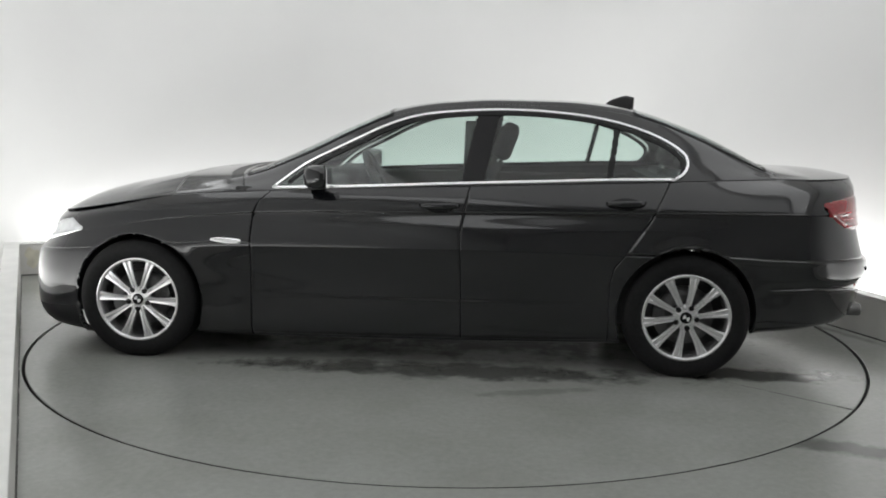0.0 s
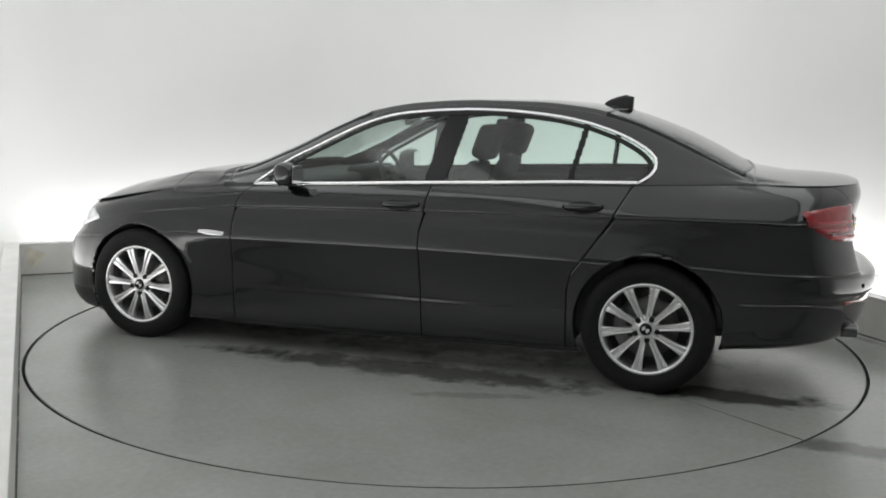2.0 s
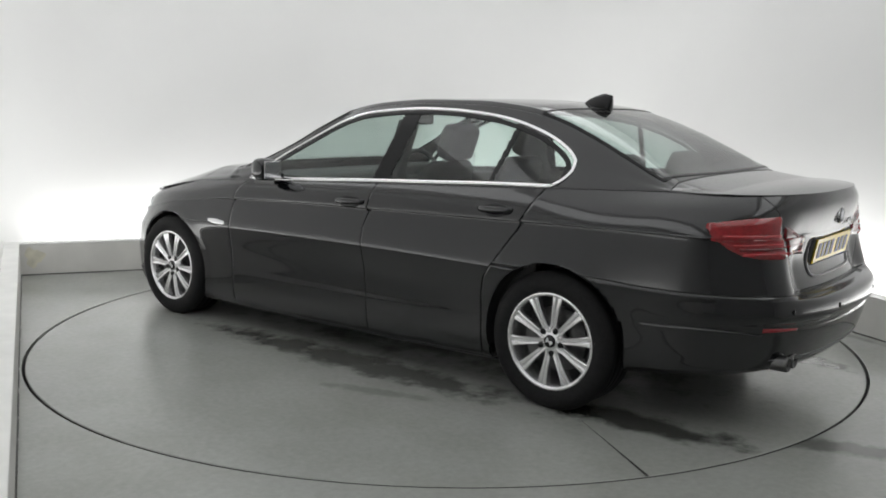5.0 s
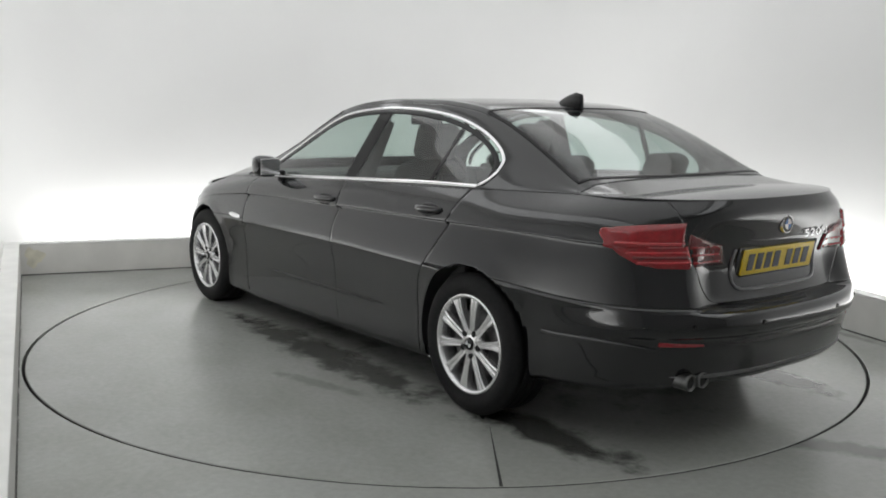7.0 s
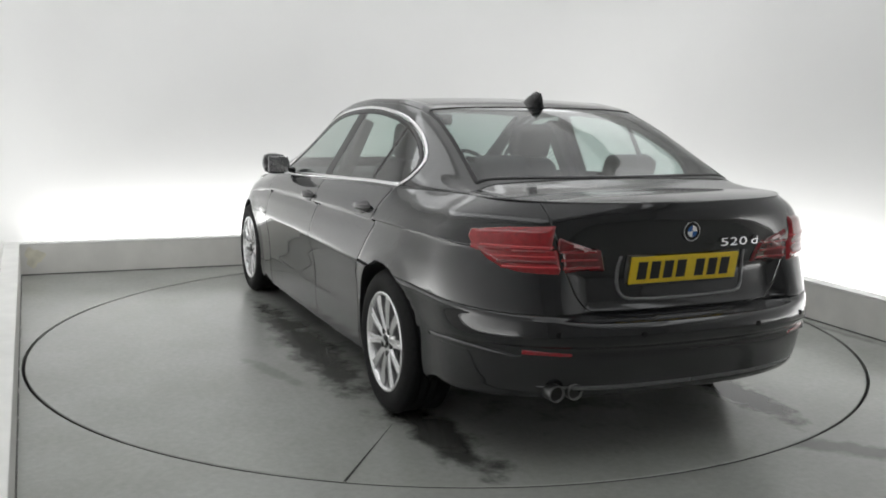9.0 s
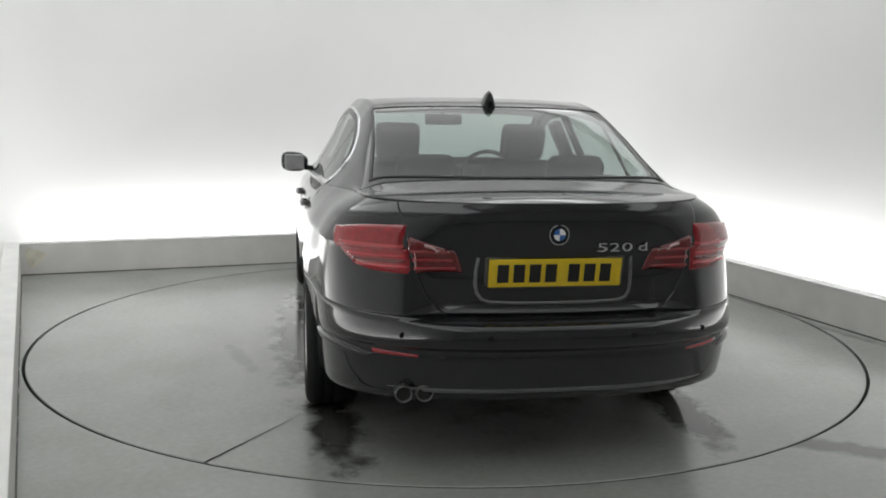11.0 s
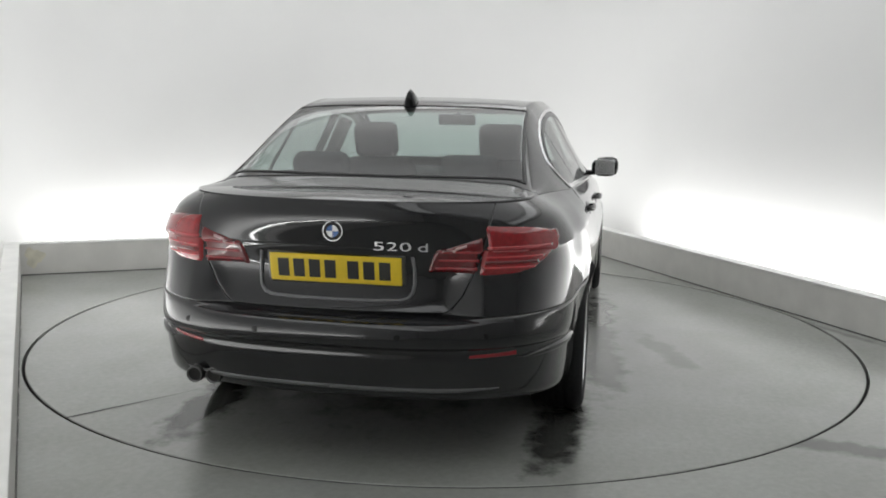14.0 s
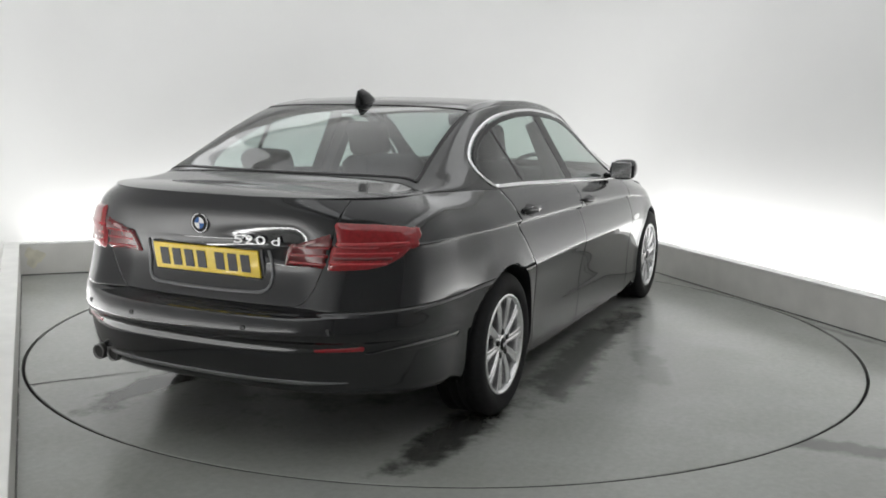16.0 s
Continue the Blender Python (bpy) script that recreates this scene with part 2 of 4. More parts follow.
def build_floor():
    r0, n = 2.463, 192
    vs, fs = [], []
    u0, u1, v0, v1 = UL - 2.4, UR + 2.4, VF, VB + 2.4
    for i in range(n):
        a = 2 * math.pi * i / n
        c, s = math.cos(a), math.sin(a)
        k = min((u1 if c > 0 else u0) / c if abs(c) > 1e-6 else 1e9, (v1 if s > 0 else v0) / s if abs(s) > 1e-6 else 1e9)
        for r in (r0, 2.7, 3.4, k):
            r = min(r, k)
            vs.append(rm(r * c, r * s, 0))
        vs.append(rm(r0 * c, r0 * s, -0.03))
    for i in range(n):
        a, b = i * 5, ((i + 1) % n) * 5
        for j in range(3):
            fs.append((a + j, a + j + 1, b + j + 1, b + j))
        fs.append((a, b, b + 4, a + 4))
    ob = link_mesh("floor", vs, fs, M_FLOOR, smooth=False)
    tagged(ob, "grey-green painted studio floor round the turntable, scuffed satin finish", "floor", kind="structure")


def build_walls():
    # one curved backdrop: left wall, back wall and right wall with rounded corners
    R = 0.9
    u0, u1, vb = UL - WALL_GAP, UR + WALL_GAP, VB + WALL_GAP
    path = [(u0, VF), (u0, -3.0), (u0, 0.0), (u0, vb - R)]
    for i in range(1, 12):
        a = math.pi - i * (math.pi / 2) / 12
        path.append((u0 + R + R * math.cos(a), vb - R + R * math.sin(a)))
    path += [(u0 + R, vb), (-0.5, vb), (u1 - R, vb)]
    for i in range(1, 12):
        a = math.pi / 2 - i * (math.pi / 2) / 12
        path.append((u1 - R + R * math.cos(a), vb - R + R * math.sin(a)))
    path += [(u1, vb - R), (u1, 0.0), (u1, -3.0), (u1, VF)]
    zs = [0.0, 0.6, 1.4, 2.2, CEIL]
    vs, fs = [], []
    k = len(zs)
    for i, (u, v) in enumerate(path):
        vs += [rm(u, v, z) for z in zs]
    off = len(vs)
    c = Vector((0, -1.5))
    for u, v in path:                      # outer skin gives the wall its thickness
        d = Vector((u, v)) - c
        d = d.normalized() * 0.15
        vs += [rm(u + d.x, v + d.y, z) for z in zs]
    for i in range(len(path) - 1):
        for j in range(k - 1):
            fs.append((i * k + j, i * k + j + 1, (i + 1) * k + j + 1, (i + 1) * k + j))
            fs.append((off + i * k + j, off + (i + 1) * k + j, off + (i + 1) * k + j + 1, off + i * k + j + 1))
        fs.append((i * k + k - 1, off + i * k + k - 1, off + (i + 1) * k + k - 1, (i + 1) * k + k - 1))
    ob = link_mesh("wall_back", vs, fs, M_WALL)
    tagged(ob, "smooth white curved studio backdrop wall lit from below", "wall", kind="structure")
    # unseen wall behind the camera, added; its grey sets what the flanks reflect
    bm = bmesh.new()
    box(bm, u0 - 0.3, VF - 0.15, 0, u1 + 0.3, VF, CEIL, m=ROOM)
    tagged(part("wall_unseen_end", bm, M_REARWALL, None), "unseen plain grey wall added at the open end of the studio", "wall", kind="structure")
    bm = bmesh.new()
    box(bm, u0 - 0.3, VF - 0.15, CEIL, u1 + 0.3, vb + 0.3, CEIL + 0.12, m=ROOM)
    tagged(part("ceiling", bm, M_CEIL, None), "plain white studio ceiling", "ceiling", kind="structure")


def build_kerbs():
    """The low boxed-in kerb round the turntable, with a pale cap."""
    w = 0.11
    runs = [("kerb_back", UL - w - .17, VB, UR + w, VB + w), ("kerb_right", UR, -5.4, UR + w, VB - 0.002), ("kerb_left", UL - w, -4.6, UL, VB - 0.002)]
    for name, u0, v0, u1, v1 in runs:
        turn = Matrix.Translation((UL, 0, 0)) @ Matrix.Rotation(radians(LEFT_TURN), 4, "Z") @ Matrix.Translation((-UL, 0, 0)) if name == "kerb_left" else Matrix()
        RM = ROOM @ turn
        top = tagged(empty(name), "low off-white boxed kerb with a pale cap hiding the light trough", "kerb", "kerbs round the turntable")
        bm = bmesh.new()
        box(bm, u0, v0, 0.0, u1, v1, KERB_H - 0.014, 0.004, 2, RM)
        part("kerb_box", bm, M_KERB, top)
        bm = bmesh.new()
        box(bm, u0 - 0.002, v0 - 0.002, KERB_H - 0.0135, u1 + 0.002, v1, KERB_H, 0.004, 2, RM)
        part("kerb_cap", bm, M_KERBTOP, top, "pale scuffed cap")
        bm = bmesh.new()                      # dark sealant line at the foot
        if name == "kerb_back":
            box(bm, u0 + w, v0 - 0.008, 0.0005, u1 - w, v0 - 0.0005, 0.007, 0.002, 1, RM)
        elif name == "kerb_right":
            box(bm, u0 - 0.008, v0, 0.0005, u0 - 0.0005, v1 - 0.01, 0.007, 0.002, 1, RM)
        else:
            box(bm, u1 + 0.0005, v0, 0.0005, u1 + 0.008, v1 - 0.01, 0.007, 0.002, 1, RM)
        part("sealant", bm, M_STAIN, top, "dark sealant line along the floor")


def build_stain():
    """Yellowed patch on the kerb by the corner."""
    bm = bmesh.new()
    c = bm.verts.new(rm(UL - .06, VB - .0008, .145))
    n = 26
    ring = []
    for i in range(n):
        a = 2 * math.pi * i / n
        r = 1 + .22 * math.sin(3 * a + 1) + .12 * math.sin(7 * a)
        ring.append(bm.verts.new(rm(UL - .06 + .07 * r * math.cos(a), VB - .0008, .145 + .075 * r * math.sin(a))))
    for i in range(n):
        bm.faces.new((c, ring[i], ring[(i + 1) % n]))
    tagged(part("old_stain", bm, M_TAPE, None), "yellowed old stain on the kerb face by the corner", "stain", kind="structure")


TABLE_R = 2.447


def build_turntable():
    t = tagged(empty("turntable"), "round grey-green painted turntable flush with the studio floor", "turntable")
    vs, fs = [], []
    n = 192
    radii = [0.0, 0.8, 1.6, 2.2, TABLE_R - 0.004, TABLE_R]
    zs = [0, 0, 0, 0, 0, -0.004]
    vs.append((0, 0, 0))
    for i in range(n):
        a = 2 * math.pi * i / n
        for r, z in zip(radii[1:], zs[1:]):
            vs.append((r * math.cos(a), r * math.sin(a), z))
    k = len(radii) - 1
    for i in range(n):
        a, b = 1 + i * k, 1 + ((i + 1) % n) * k
        fs.append((0, a, b))
        for j in range(k - 1):
            fs.append((a + j, a + j + 1, b + j + 1, b + j))
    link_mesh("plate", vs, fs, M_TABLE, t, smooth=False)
    # edge coloured near black, painting the gap's shade on its lit side
    link_mesh("rim_edge", *lathe([(TABLE_R + .0005, -.0035), (TABLE_R + .0005, -.03)], n, "z"), M_GAP, t, "dark edge of the turntable")
    # joint between two deck plates, seen near the rim
    a0 = math.radians(-89.7)
    p0 = Matrix.Rotation(a0, 3, "Z") @ Vector((-1.335, -2.055, 0))
    p1 = Matrix.Rotation(a0, 3, "Z") @ Vector((-0.95, -1.54, 0))
    d = (p1 - p0).normalized()
    s = Vector((-d.y, d.x, 0))
    bm = bmesh.new()
    ring = []
    for i in range(13):
        f = i / 12
        w = 0.0052 * (1 - f) + 0.001
        c = p0.lerp(p1, f)
        ring.append([bm.verts.new(c + s * w + Vector((0, 0, 0.0016))), bm.verts.new(c - s * w + Vector((0, 0, 0.0016)))])
    for a, b in zip(ring, ring[1:]):
        bm.faces.new((a[0], a[1], b[1], b[0]))
    part("deck_joint", bm, M_GAP, t, "dark joint line between deck plates")
    return t


def build_gap():
    vs, fs = lathe([(TABLE_R - 0.05, -0.025), (2.463 + 0.05, -0.025)], 96, "z")
    tagged(link_mesh("turntable_trench", vs, fs, M_GAP, smooth=False), "dark gap in the floor round the turntable", "floor gap", kind="structure")


build_floor()
build_walls()
build_kerbs()
build_stain()
turntable = build_turntable()
build_gap()


# ================= the car: its shape =================
# car axes: x forward, y to its left, z up; origin on the ground midway between the axles
def smooth_interp(x, xs, ys):
    """Cubic through the knots (xs rising), vectorised."""
    x, xs, ys = np.asarray(x, float), np.asarray(xs, float), np.asarray(ys, float)
    d = np.diff(ys) / np.diff(xs)
    m = np.empty_like(ys)
    m[0], m[-1] = d[0], d[-1]
    same = d[:-1] * d[1:] > 0
    m[1:-1] = np.where(same, 2 * d[:-1] * d[1:] / np.where(same, d[:-1] + d[1:], 1), 0)
    xc = np.clip(x, xs[0], xs[-1])
    i = np.clip(np.searchsorted(xs, xc, "right") - 1, 0, len(xs) - 2)
    h = xs[i + 1] - xs[i]
    t = (xc - xs[i]) / h
    return ((2 * t**3 - 3 * t**2 + 1) * ys[i] + (t**3 - 2 * t**2 + t) * h * m[i] + (-2 * t**3 + 3 * t**2) * ys[i + 1] + (t**3 - t**2) * h * m[i + 1])


def table(x, pairs):
    pairs = sorted(pairs)
    return smooth_interp(x, [p[0] for p in pairs], [p[1] for p in pairs])


XB, XA = -1.95, 1.30          # where the rounded tail and nose begin
NR, NF = 2.6, 3.2            # how square their corners are
KX = [2.32, 1.9, 1.3, 0.7, -0.3, -1.3, -1.6, -1.95, -2.3, -2.6]
# rows of the flank from sill to shoulder: height and half width along KX, reach of tail and of nose
ROWS = [
    ([.105, .105, .13, .13, .14, .165, .20, .245, .27, .285], [.80, .82, .82, .82, .82, .82, .82, .80, .80, .80], -2.43, 2.18),
    ([.15, .145, .16, .155, .165, .19, .225, .275, .30, .31], [.86, .87, .872, .875, .875, .875, .87, .845, .845, .845], -2.50, 2.27),
    ([.23, .24, .25, .24, .245, .27, .30, .34, .36, .37], [.89, .895, .897, .893, .893, .895, .892, .86, .855, .855], -2.535, 2.31),
    ([.35, .35, .35, .35, .355, .38, .40, .44, .455, .46], [.895, .905, .901, .900, .901, .899, .894, .867, .865, .865], -2.560, 2.315),
    ([.40, .40, .40, .395, .40, .42, .445, .492, .503, .503], [.895, .91, .905, .9015, .900, .902, .899, .872, .868, .868], -2.562, 2.315),
    ([.46, .48, .51, .50, .51, .52, .528, .532, .534, .536], [.89, .910, .912, .909, .909, .911, .904, .878, .873, .873], -2.596, 2.31),
    ([.52, .56, .61, .62, .625, .62, .62, .605, .605, .605], [.87, .905, .922, .929, .931, .930, .920, .884, .870, .870], -2.582, 2.30),
    ([.55, .59, .65, .665, .67, .66, .66, .64, .635, .63], [.855, .90, .920, .932, .935, .933, .924, .888, .870, .870], -2.484, 2.28),
    ([.59, .64, .73, .76, .77, .77, .77, .755, .75, .75], [.83, .885, .904, .908, .911, .912, .905, .876, .862, .862], -2.442, 2.24),
    ([.61, .68, .775, .82, .845, .865, .87, .87, .865, .865], [.80, .868, .890, .887, .885, .886, .880, .856, .854, .854], -2.462, 2.235),
    ([.62, .69, .785, .832, .857, .878, .884, .885, .88, .88], [.795, .864, .894, .905, .909, .911, .904, .874, .862, .862], -2.465, 2.22),
    ([.70, .765, .84, .90, .93, .955, .965, .982, .985, .985], [.78, .83, .865, .885, .890, .878, .856, .814, .804, .804], -2.488, 2.19),
    ([.758, .818, .898, .94, .985, 1.025, 1.036, 1.046, 1.05, 1.05], [.72, .765, .80, .848, .851, .828, .785, .715, .70, .70], -2.474, 2.14),
]
NV = len(ROWS) - 1
_KX = KX[::-1]
ROWS_XR = np.array([r[2] for r in ROWS])
ROWS_XF = np.array([r[3] for r in ROWS])


ROWS_XC = np.array([-2.43, -2.50, -2.535, -2.555, -2.560, -2.588, -2.580, -2.565, -2.522, -2.490, -2.489, -2.488, -2.474])   # reach of the tail at its corners


def rowmix(v, vals):
    """Catmull-Rom over the first axis of vals (rows) at the row numbers v."""
    v = np.asarray(v, float)
    i = np.clip(np.floor(v).astype(int), 0, NV - 1)
    f = v - i
    g = lambda k: np.take_along_axis(vals, np.clip(k, 0, NV)[None], 0)[0]
    a, b, c, d = g(i - 1), g(i), g(i + 1), g(i + 2)
    return b + 0.5 * f * (c - a + f * (2 * a - 5 * b + 4 * c - d + f * (3 * (b - c) + d - a)))


ARCHES = ((1.484, 0.328, 0.364), (-1.484, 0.332, 0.366))


def nominal_x(t):
    t = np.asarray(t, float)
    xf = XA + (2.31 - XA) * np.abs(np.cos(np.clip(t, 0, 1) * math.pi / 2)) ** (2 / NF)
    xm = XA + (XB - XA) * np.clip(t - 1, 0, 1)
    xr = XB + (-2.58 - XB) * np.abs(np.sin(np.clip(t - 2, 0, 1) * math.pi / 2)) ** (2 / NR)
    return np.where(t <= 1, xf, np.where(t <= 2, xm, xr))


def skin(t, v):
    """The flank: t runs 0 nose centre, 1..2 along the side, 3 tail centre; v runs over the rows. The left side."""
    t, v = np.broadcast_arrays(np.asarray(t, float), np.asarray(v, float))
    xn = nominal_x(t)
    zs = np.stack([smooth_interp(xn, _KX, r[0][::-1]) for r in ROWS])
    ws = np.stack([smooth_interp(xn, _KX, r[1][::-1]) for r in ROWS])
    z, w = rowmix(v, zs), rowmix(v, ws)
    full = np.ones_like(zs)
    XR, XF = rowmix(v, full * ROWS_XR.reshape(-1, *([1] * t.ndim))), rowmix(v, full * ROWS_XF.reshape(-1, *([1] * t.ndim)))
    pf, pr = np.clip(t, 0, 1) * math.pi / 2, np.clip(t - 2, 0, 1) * math.pi / 2
    XC = rowmix(v, full * ROWS_XC.reshape(-1, *([1] * t.ndim)))
    k = np.clip((np.abs(np.cos(pr)) ** (2 / NR) - .48) / .22, 0, 1)
    k = k * k * (3 - 2 * k)
    XR = XR * (1 - k) + XC * k
    x = np.where(t <= 1, XA + (XF - XA) * np.abs(np.cos(pf)) ** (2 / NF), np.where(t <= 2, xn, XB + (XR - XB) * np.abs(np.sin(pr)) ** (2 / NR)))
    y = np.where(t <= 1, w * np.abs(np.sin(pf)) ** (2 / NF), np.where(t <= 2, w, w * np.abs(np.cos(pr)) ** (2 / NR)))
    for ax, az, ar in ARCHES:                 # the pressed lip round each wheel arch
        d = np.hypot(x - ax, z - az)
        y = y + 0.007 * np.exp(-((d - ar) / 0.045) ** 2) * (y > 0.5)
    return np.stack([x, y, z], -1)


def t_of_x(x):
    return 1 + (np.asarray(x, float) - XA) / (XB - XA)


def t_of_tail_y(y, w=0.885):
    return 2 + np.arccos(np.clip((np.asarray(y, float) / w), 0, 1) ** (NR / 2)) / (math.pi / 2)


def v_of_z(t, z):
    """Row number at which the flank is at height z."""
    vv = np.linspace(0, NV, 97)
    t, z = np.broadcast_arrays(np.asarray(t, float), np.asarray(z, float))
    tf, zf = t.ravel(), z.ravel()
    zz = skin(tf[:, None], np.broadcast_to(vv, (len(tf), 97)))[..., 2]
    return np.array([np.interp(b, a, vv) for a, b in zip(zz, zf)]).reshape(t.shape)


RAIL_Y = [(1.3, .62), (1.05, .70), (.95, .745), (.57, .69), (.30, .65), (.03, .625), (-.19, .617), (-.5, .612), (-.81, .605), (-1.11, .595), (-1.31, .60),
          (-1.5, .615), (-1.7, .635), (-1.85, .655), (-1.95, .665)]
RAIL_Z = [(1.3, .968), (1.05, .988), (.95, .996), (.57, 1.13), (.30, 1.262), (.03, 1.365), (-.19, 1.400), (-.5, 1.417), (-.81, 1.413), (-1.11, 1.384), (-1.31, 1.332),
          (-1.5, 1.260), (-1.7, 1.170), (-1.85, 1.102), (-1.95, 1.062)]
MID_Z = [(1.3, 1.003), (1.08, 1.020), (.98, 1.028), (.74, 1.115), (.38, 1.285), (.11, 1.395), (-.13, 1.432), (-.46, 1.45), (-.77, 1.450), (-1.08, 1.432), (-1.25, 1.400),
         (-1.54, 1.303), (-1.75, 1.205), (-1.87, 1.138), (-1.95, 1.098)]


def upper(x, q):
    """Hood end, glasshouse and rear glass: x along the car, q 0 shoulder, 2 roof rail, 5 centre line. The left side."""
    x, q = np.broadcast_arrays(np.asarray(x, float), np.asarray(q, float))
    base = skin(t_of_x(x), np.full(x.shape, float(NV)))
    yT, zT = base[..., 1], base[..., 2]
    yr, zr, zc = table(x, RAIL_Y), table(x, RAIL_Z), table(x, MID_Z)
    zr = np.maximum(zr, zT + 0.012)
    zc = np.maximum(zc, zr + 0.01)
    cy = np.stack([yT + 0.012, yT, yT * .47 + yr * .53 + .004, yr, yr * .88, yr * .5, 0 * yr, -yr * .5])
    cz = np.stack([zT - .06, zT, zT * .47 + zr * .53, zr, zr * .42 + zc * .58, zr * .1 + zc * .9, zc, zr * .1 + zc * .9])
    i = np.clip(np.floor(q).astype(int), 0, 4)
    f = q - i
    def cat(c):
        g = lambda k: np.take_along_axis(c, k[None], 0)[0]
        a, b, cc, d = g(i), g(i + 1), g(i + 2), g(i + 3)
        return b + 0.5 * f * (cc - a + f * (2 * a - 5 * b + 4 * cc - d + f * (3 * (b - cc) + d - a)))
    return np.stack([x, cat(cy), cat(cz)], -1)


def window_point(x, z, lift=0.0):
    """A point of the glasshouse side at (x, z), pushed outwards by lift."""
    qq = np.linspace(0, 3.0, 91)
    p = upper(np.full(91, x), qq)
    q = float(np.interp(z, p[:, 2], qq))
    a = upper(x, q)
    du, dq = upper(x + 0.01, q) - upper(x - 0.01, q), upper(x, q + 0.02) - upper(x, max(q - 0.02, 0))
    n = np.cross(dq, du)
    n = n / np.linalg.norm(n)
    if n[1] < 0:
        n = -n
    return a + n * lift, n


# outline of the side glass with its bright surround
DLO = [(.735, .952), (.57, 1.080), (.42, 1.158), (.30, 1.218), (.16, 1.285), (.03, 1.332), (-.08, 1.357), (-.19, 1.370), (-.35, 1.382), (-.5, 1.387), (-.66, 1.384), (-.81, 1.374),
       (-.96, 1.357), (-1.11, 1.328), (-1.22, 1.296), (-1.31, 1.262), (-1.39, 1.222), (-1.445, 1.185), (-1.475, 1.150), (-1.478, 1.118), (-1.455, 1.075), (-1.405, 1.040)]
DLO_LOW = [(-1.405, 1.040), (-1.1, 1.033), (-.7, 1.016), (-.27, .998), (.24, .972), (.735, .952)]


def in_poly(x, z, poly):
    inside = np.zeros(np.shape(x), bool)
    n = len(poly)
    for i in range(n):
        (x0, z0), (x1, z1) = poly[i], poly[(i + 1) % n]
        hit = ((z0 > z) != (z1 > z)) & (x < (x1 - x0) * (z - z0) / (z1 - z0 + 1e-12) + x0)
        inside ^= hit
    return inside


def grid_faces(nu, nv):
    a = np.arange(nu * nv).reshape(nu, nv)
    return np.stack([a[:-1, :-1], a[1:, :-1], a[1:, 1:], a[:-1, 1:]], -1).reshape(-1, 4)


def compact(P, F):
    used = np.unique(F)
    remap = np.full(len(P), -1)
    remap[used] = np.arange(len(used))
    return P[used], remap[F]


def panel(name, P, F, material, parent, label="", mirror=False, lip=0.012, split=True):
    """A sheet of bodywork from points and faces, with its rim folded inwards."""
    P, F = compact(np.asarray(P, float), np.asarray(F))
    if mirror:
        P = P * np.array([1, -1, 1])
        F = F[:, ::-1]
    if lip:
        # inward fold along the open border
        E = np.stack([F, np.roll(F, -1, 1)], -1).reshape(-1, 2)
        key = E.min(1).astype(np.int64) * (len(P) + 1) + E.max(1)
        _, inv, cnt = np.unique(key, return_inverse=True, return_counts=True)
        border = E[cnt[inv] == 1]
        nrm = np.zeros_like(P)
        fn = np.cross(P[F[:, 2]] - P[F[:, 0]], P[F[:, 3]] - P[F[:, 1]])
        for k in range(4):
            np.add.at(nrm, F[:, k], fn)
        nrm /= np.linalg.norm(nrm, axis=1)[:, None] + 1e-12
        if len(border):
            ids = np.unique(border)
            idx = np.full(len(P), -1)
            idx[ids] = len(P) + np.arange(len(ids))
            P = np.concatenate([P, P[ids] - nrm[ids] * lip])
            F = np.concatenate([F, np.stack([border[:, 1], border[:, 0], idx[border[:, 0]], idx[border[:, 1]]], 1)])
    ob = link_mesh(name, P, F, material, parent, label)
    return ob


def outward(P, F):
    """Flip faces so that they look away from the car's middle line."""
    n = np.cross(P[F[:, 2]] - P[F[:, 0]], P[F[:, 3]] - P[F[:, 1]])
    c = P[F].mean(1) - np.array([0, 0, 0.55])
    c[:, 0] *= 0.25
    flip = (n * c).sum(1) < 0
    F = F.copy()
    F[flip] = F[flip][:, ::-1]
    return F


# ================= the car: flanks, nose and tail =================
GAP = 0.0026


def door_front_x(z):
    return np.interp(z, [.1, .30, .60, .80, .88, .93, .96], [.85, .85, .84, .835, .80, .745, .72])


def door_mid_x(z):
    return np.interp(z, [.1, .35, .75, 1.0], [-.30, -.298, -.288, -.335])


def door_rear_x(z):
    return np.interp(z, [.1, .50, .58, .66, .83, 1.02, 1.05], [-1.08, -1.08, -1.10, -1.16, -1.275, -1.375, -1.39])


def lid_y(z):
    return np.interp(z, [.2, .632, .648, .70, .78, .925, 1.03], [.42, .42, .455, .497, .532, .577, .60])


def cut_arches(flat, F):
    """Open the wheel arches: faces inside go, their rim is drawn to the arch's curve."""
    keep = np.ones(len(F), bool)
    for ax, az, ar in ARCHES:
        d = np.hypot(flat[:, 0] - ax, flat[:, 2] - az)
        ins = (d < ar) & (np.abs(flat[:, 1]) > 0.55)
        keep &= ~ins[F].all(1)
        low = flat[:, 2] < az - 0.1
        mv = ins & ~low
        sc = (ar / np.maximum(d, 1e-3))[mv]
        flat[mv, 0] = ax + (flat[mv, 0] - ax) * sc
        flat[mv, 2] = az + (flat[mv, 2] - az) * sc
        lw = ins & low                      # straight edges below the axle
        flat[lw, 0] = ax + np.sign(flat[lw, 0] - ax) * math.sqrt(ar**2 - 0.1**2)
    return F[keep]


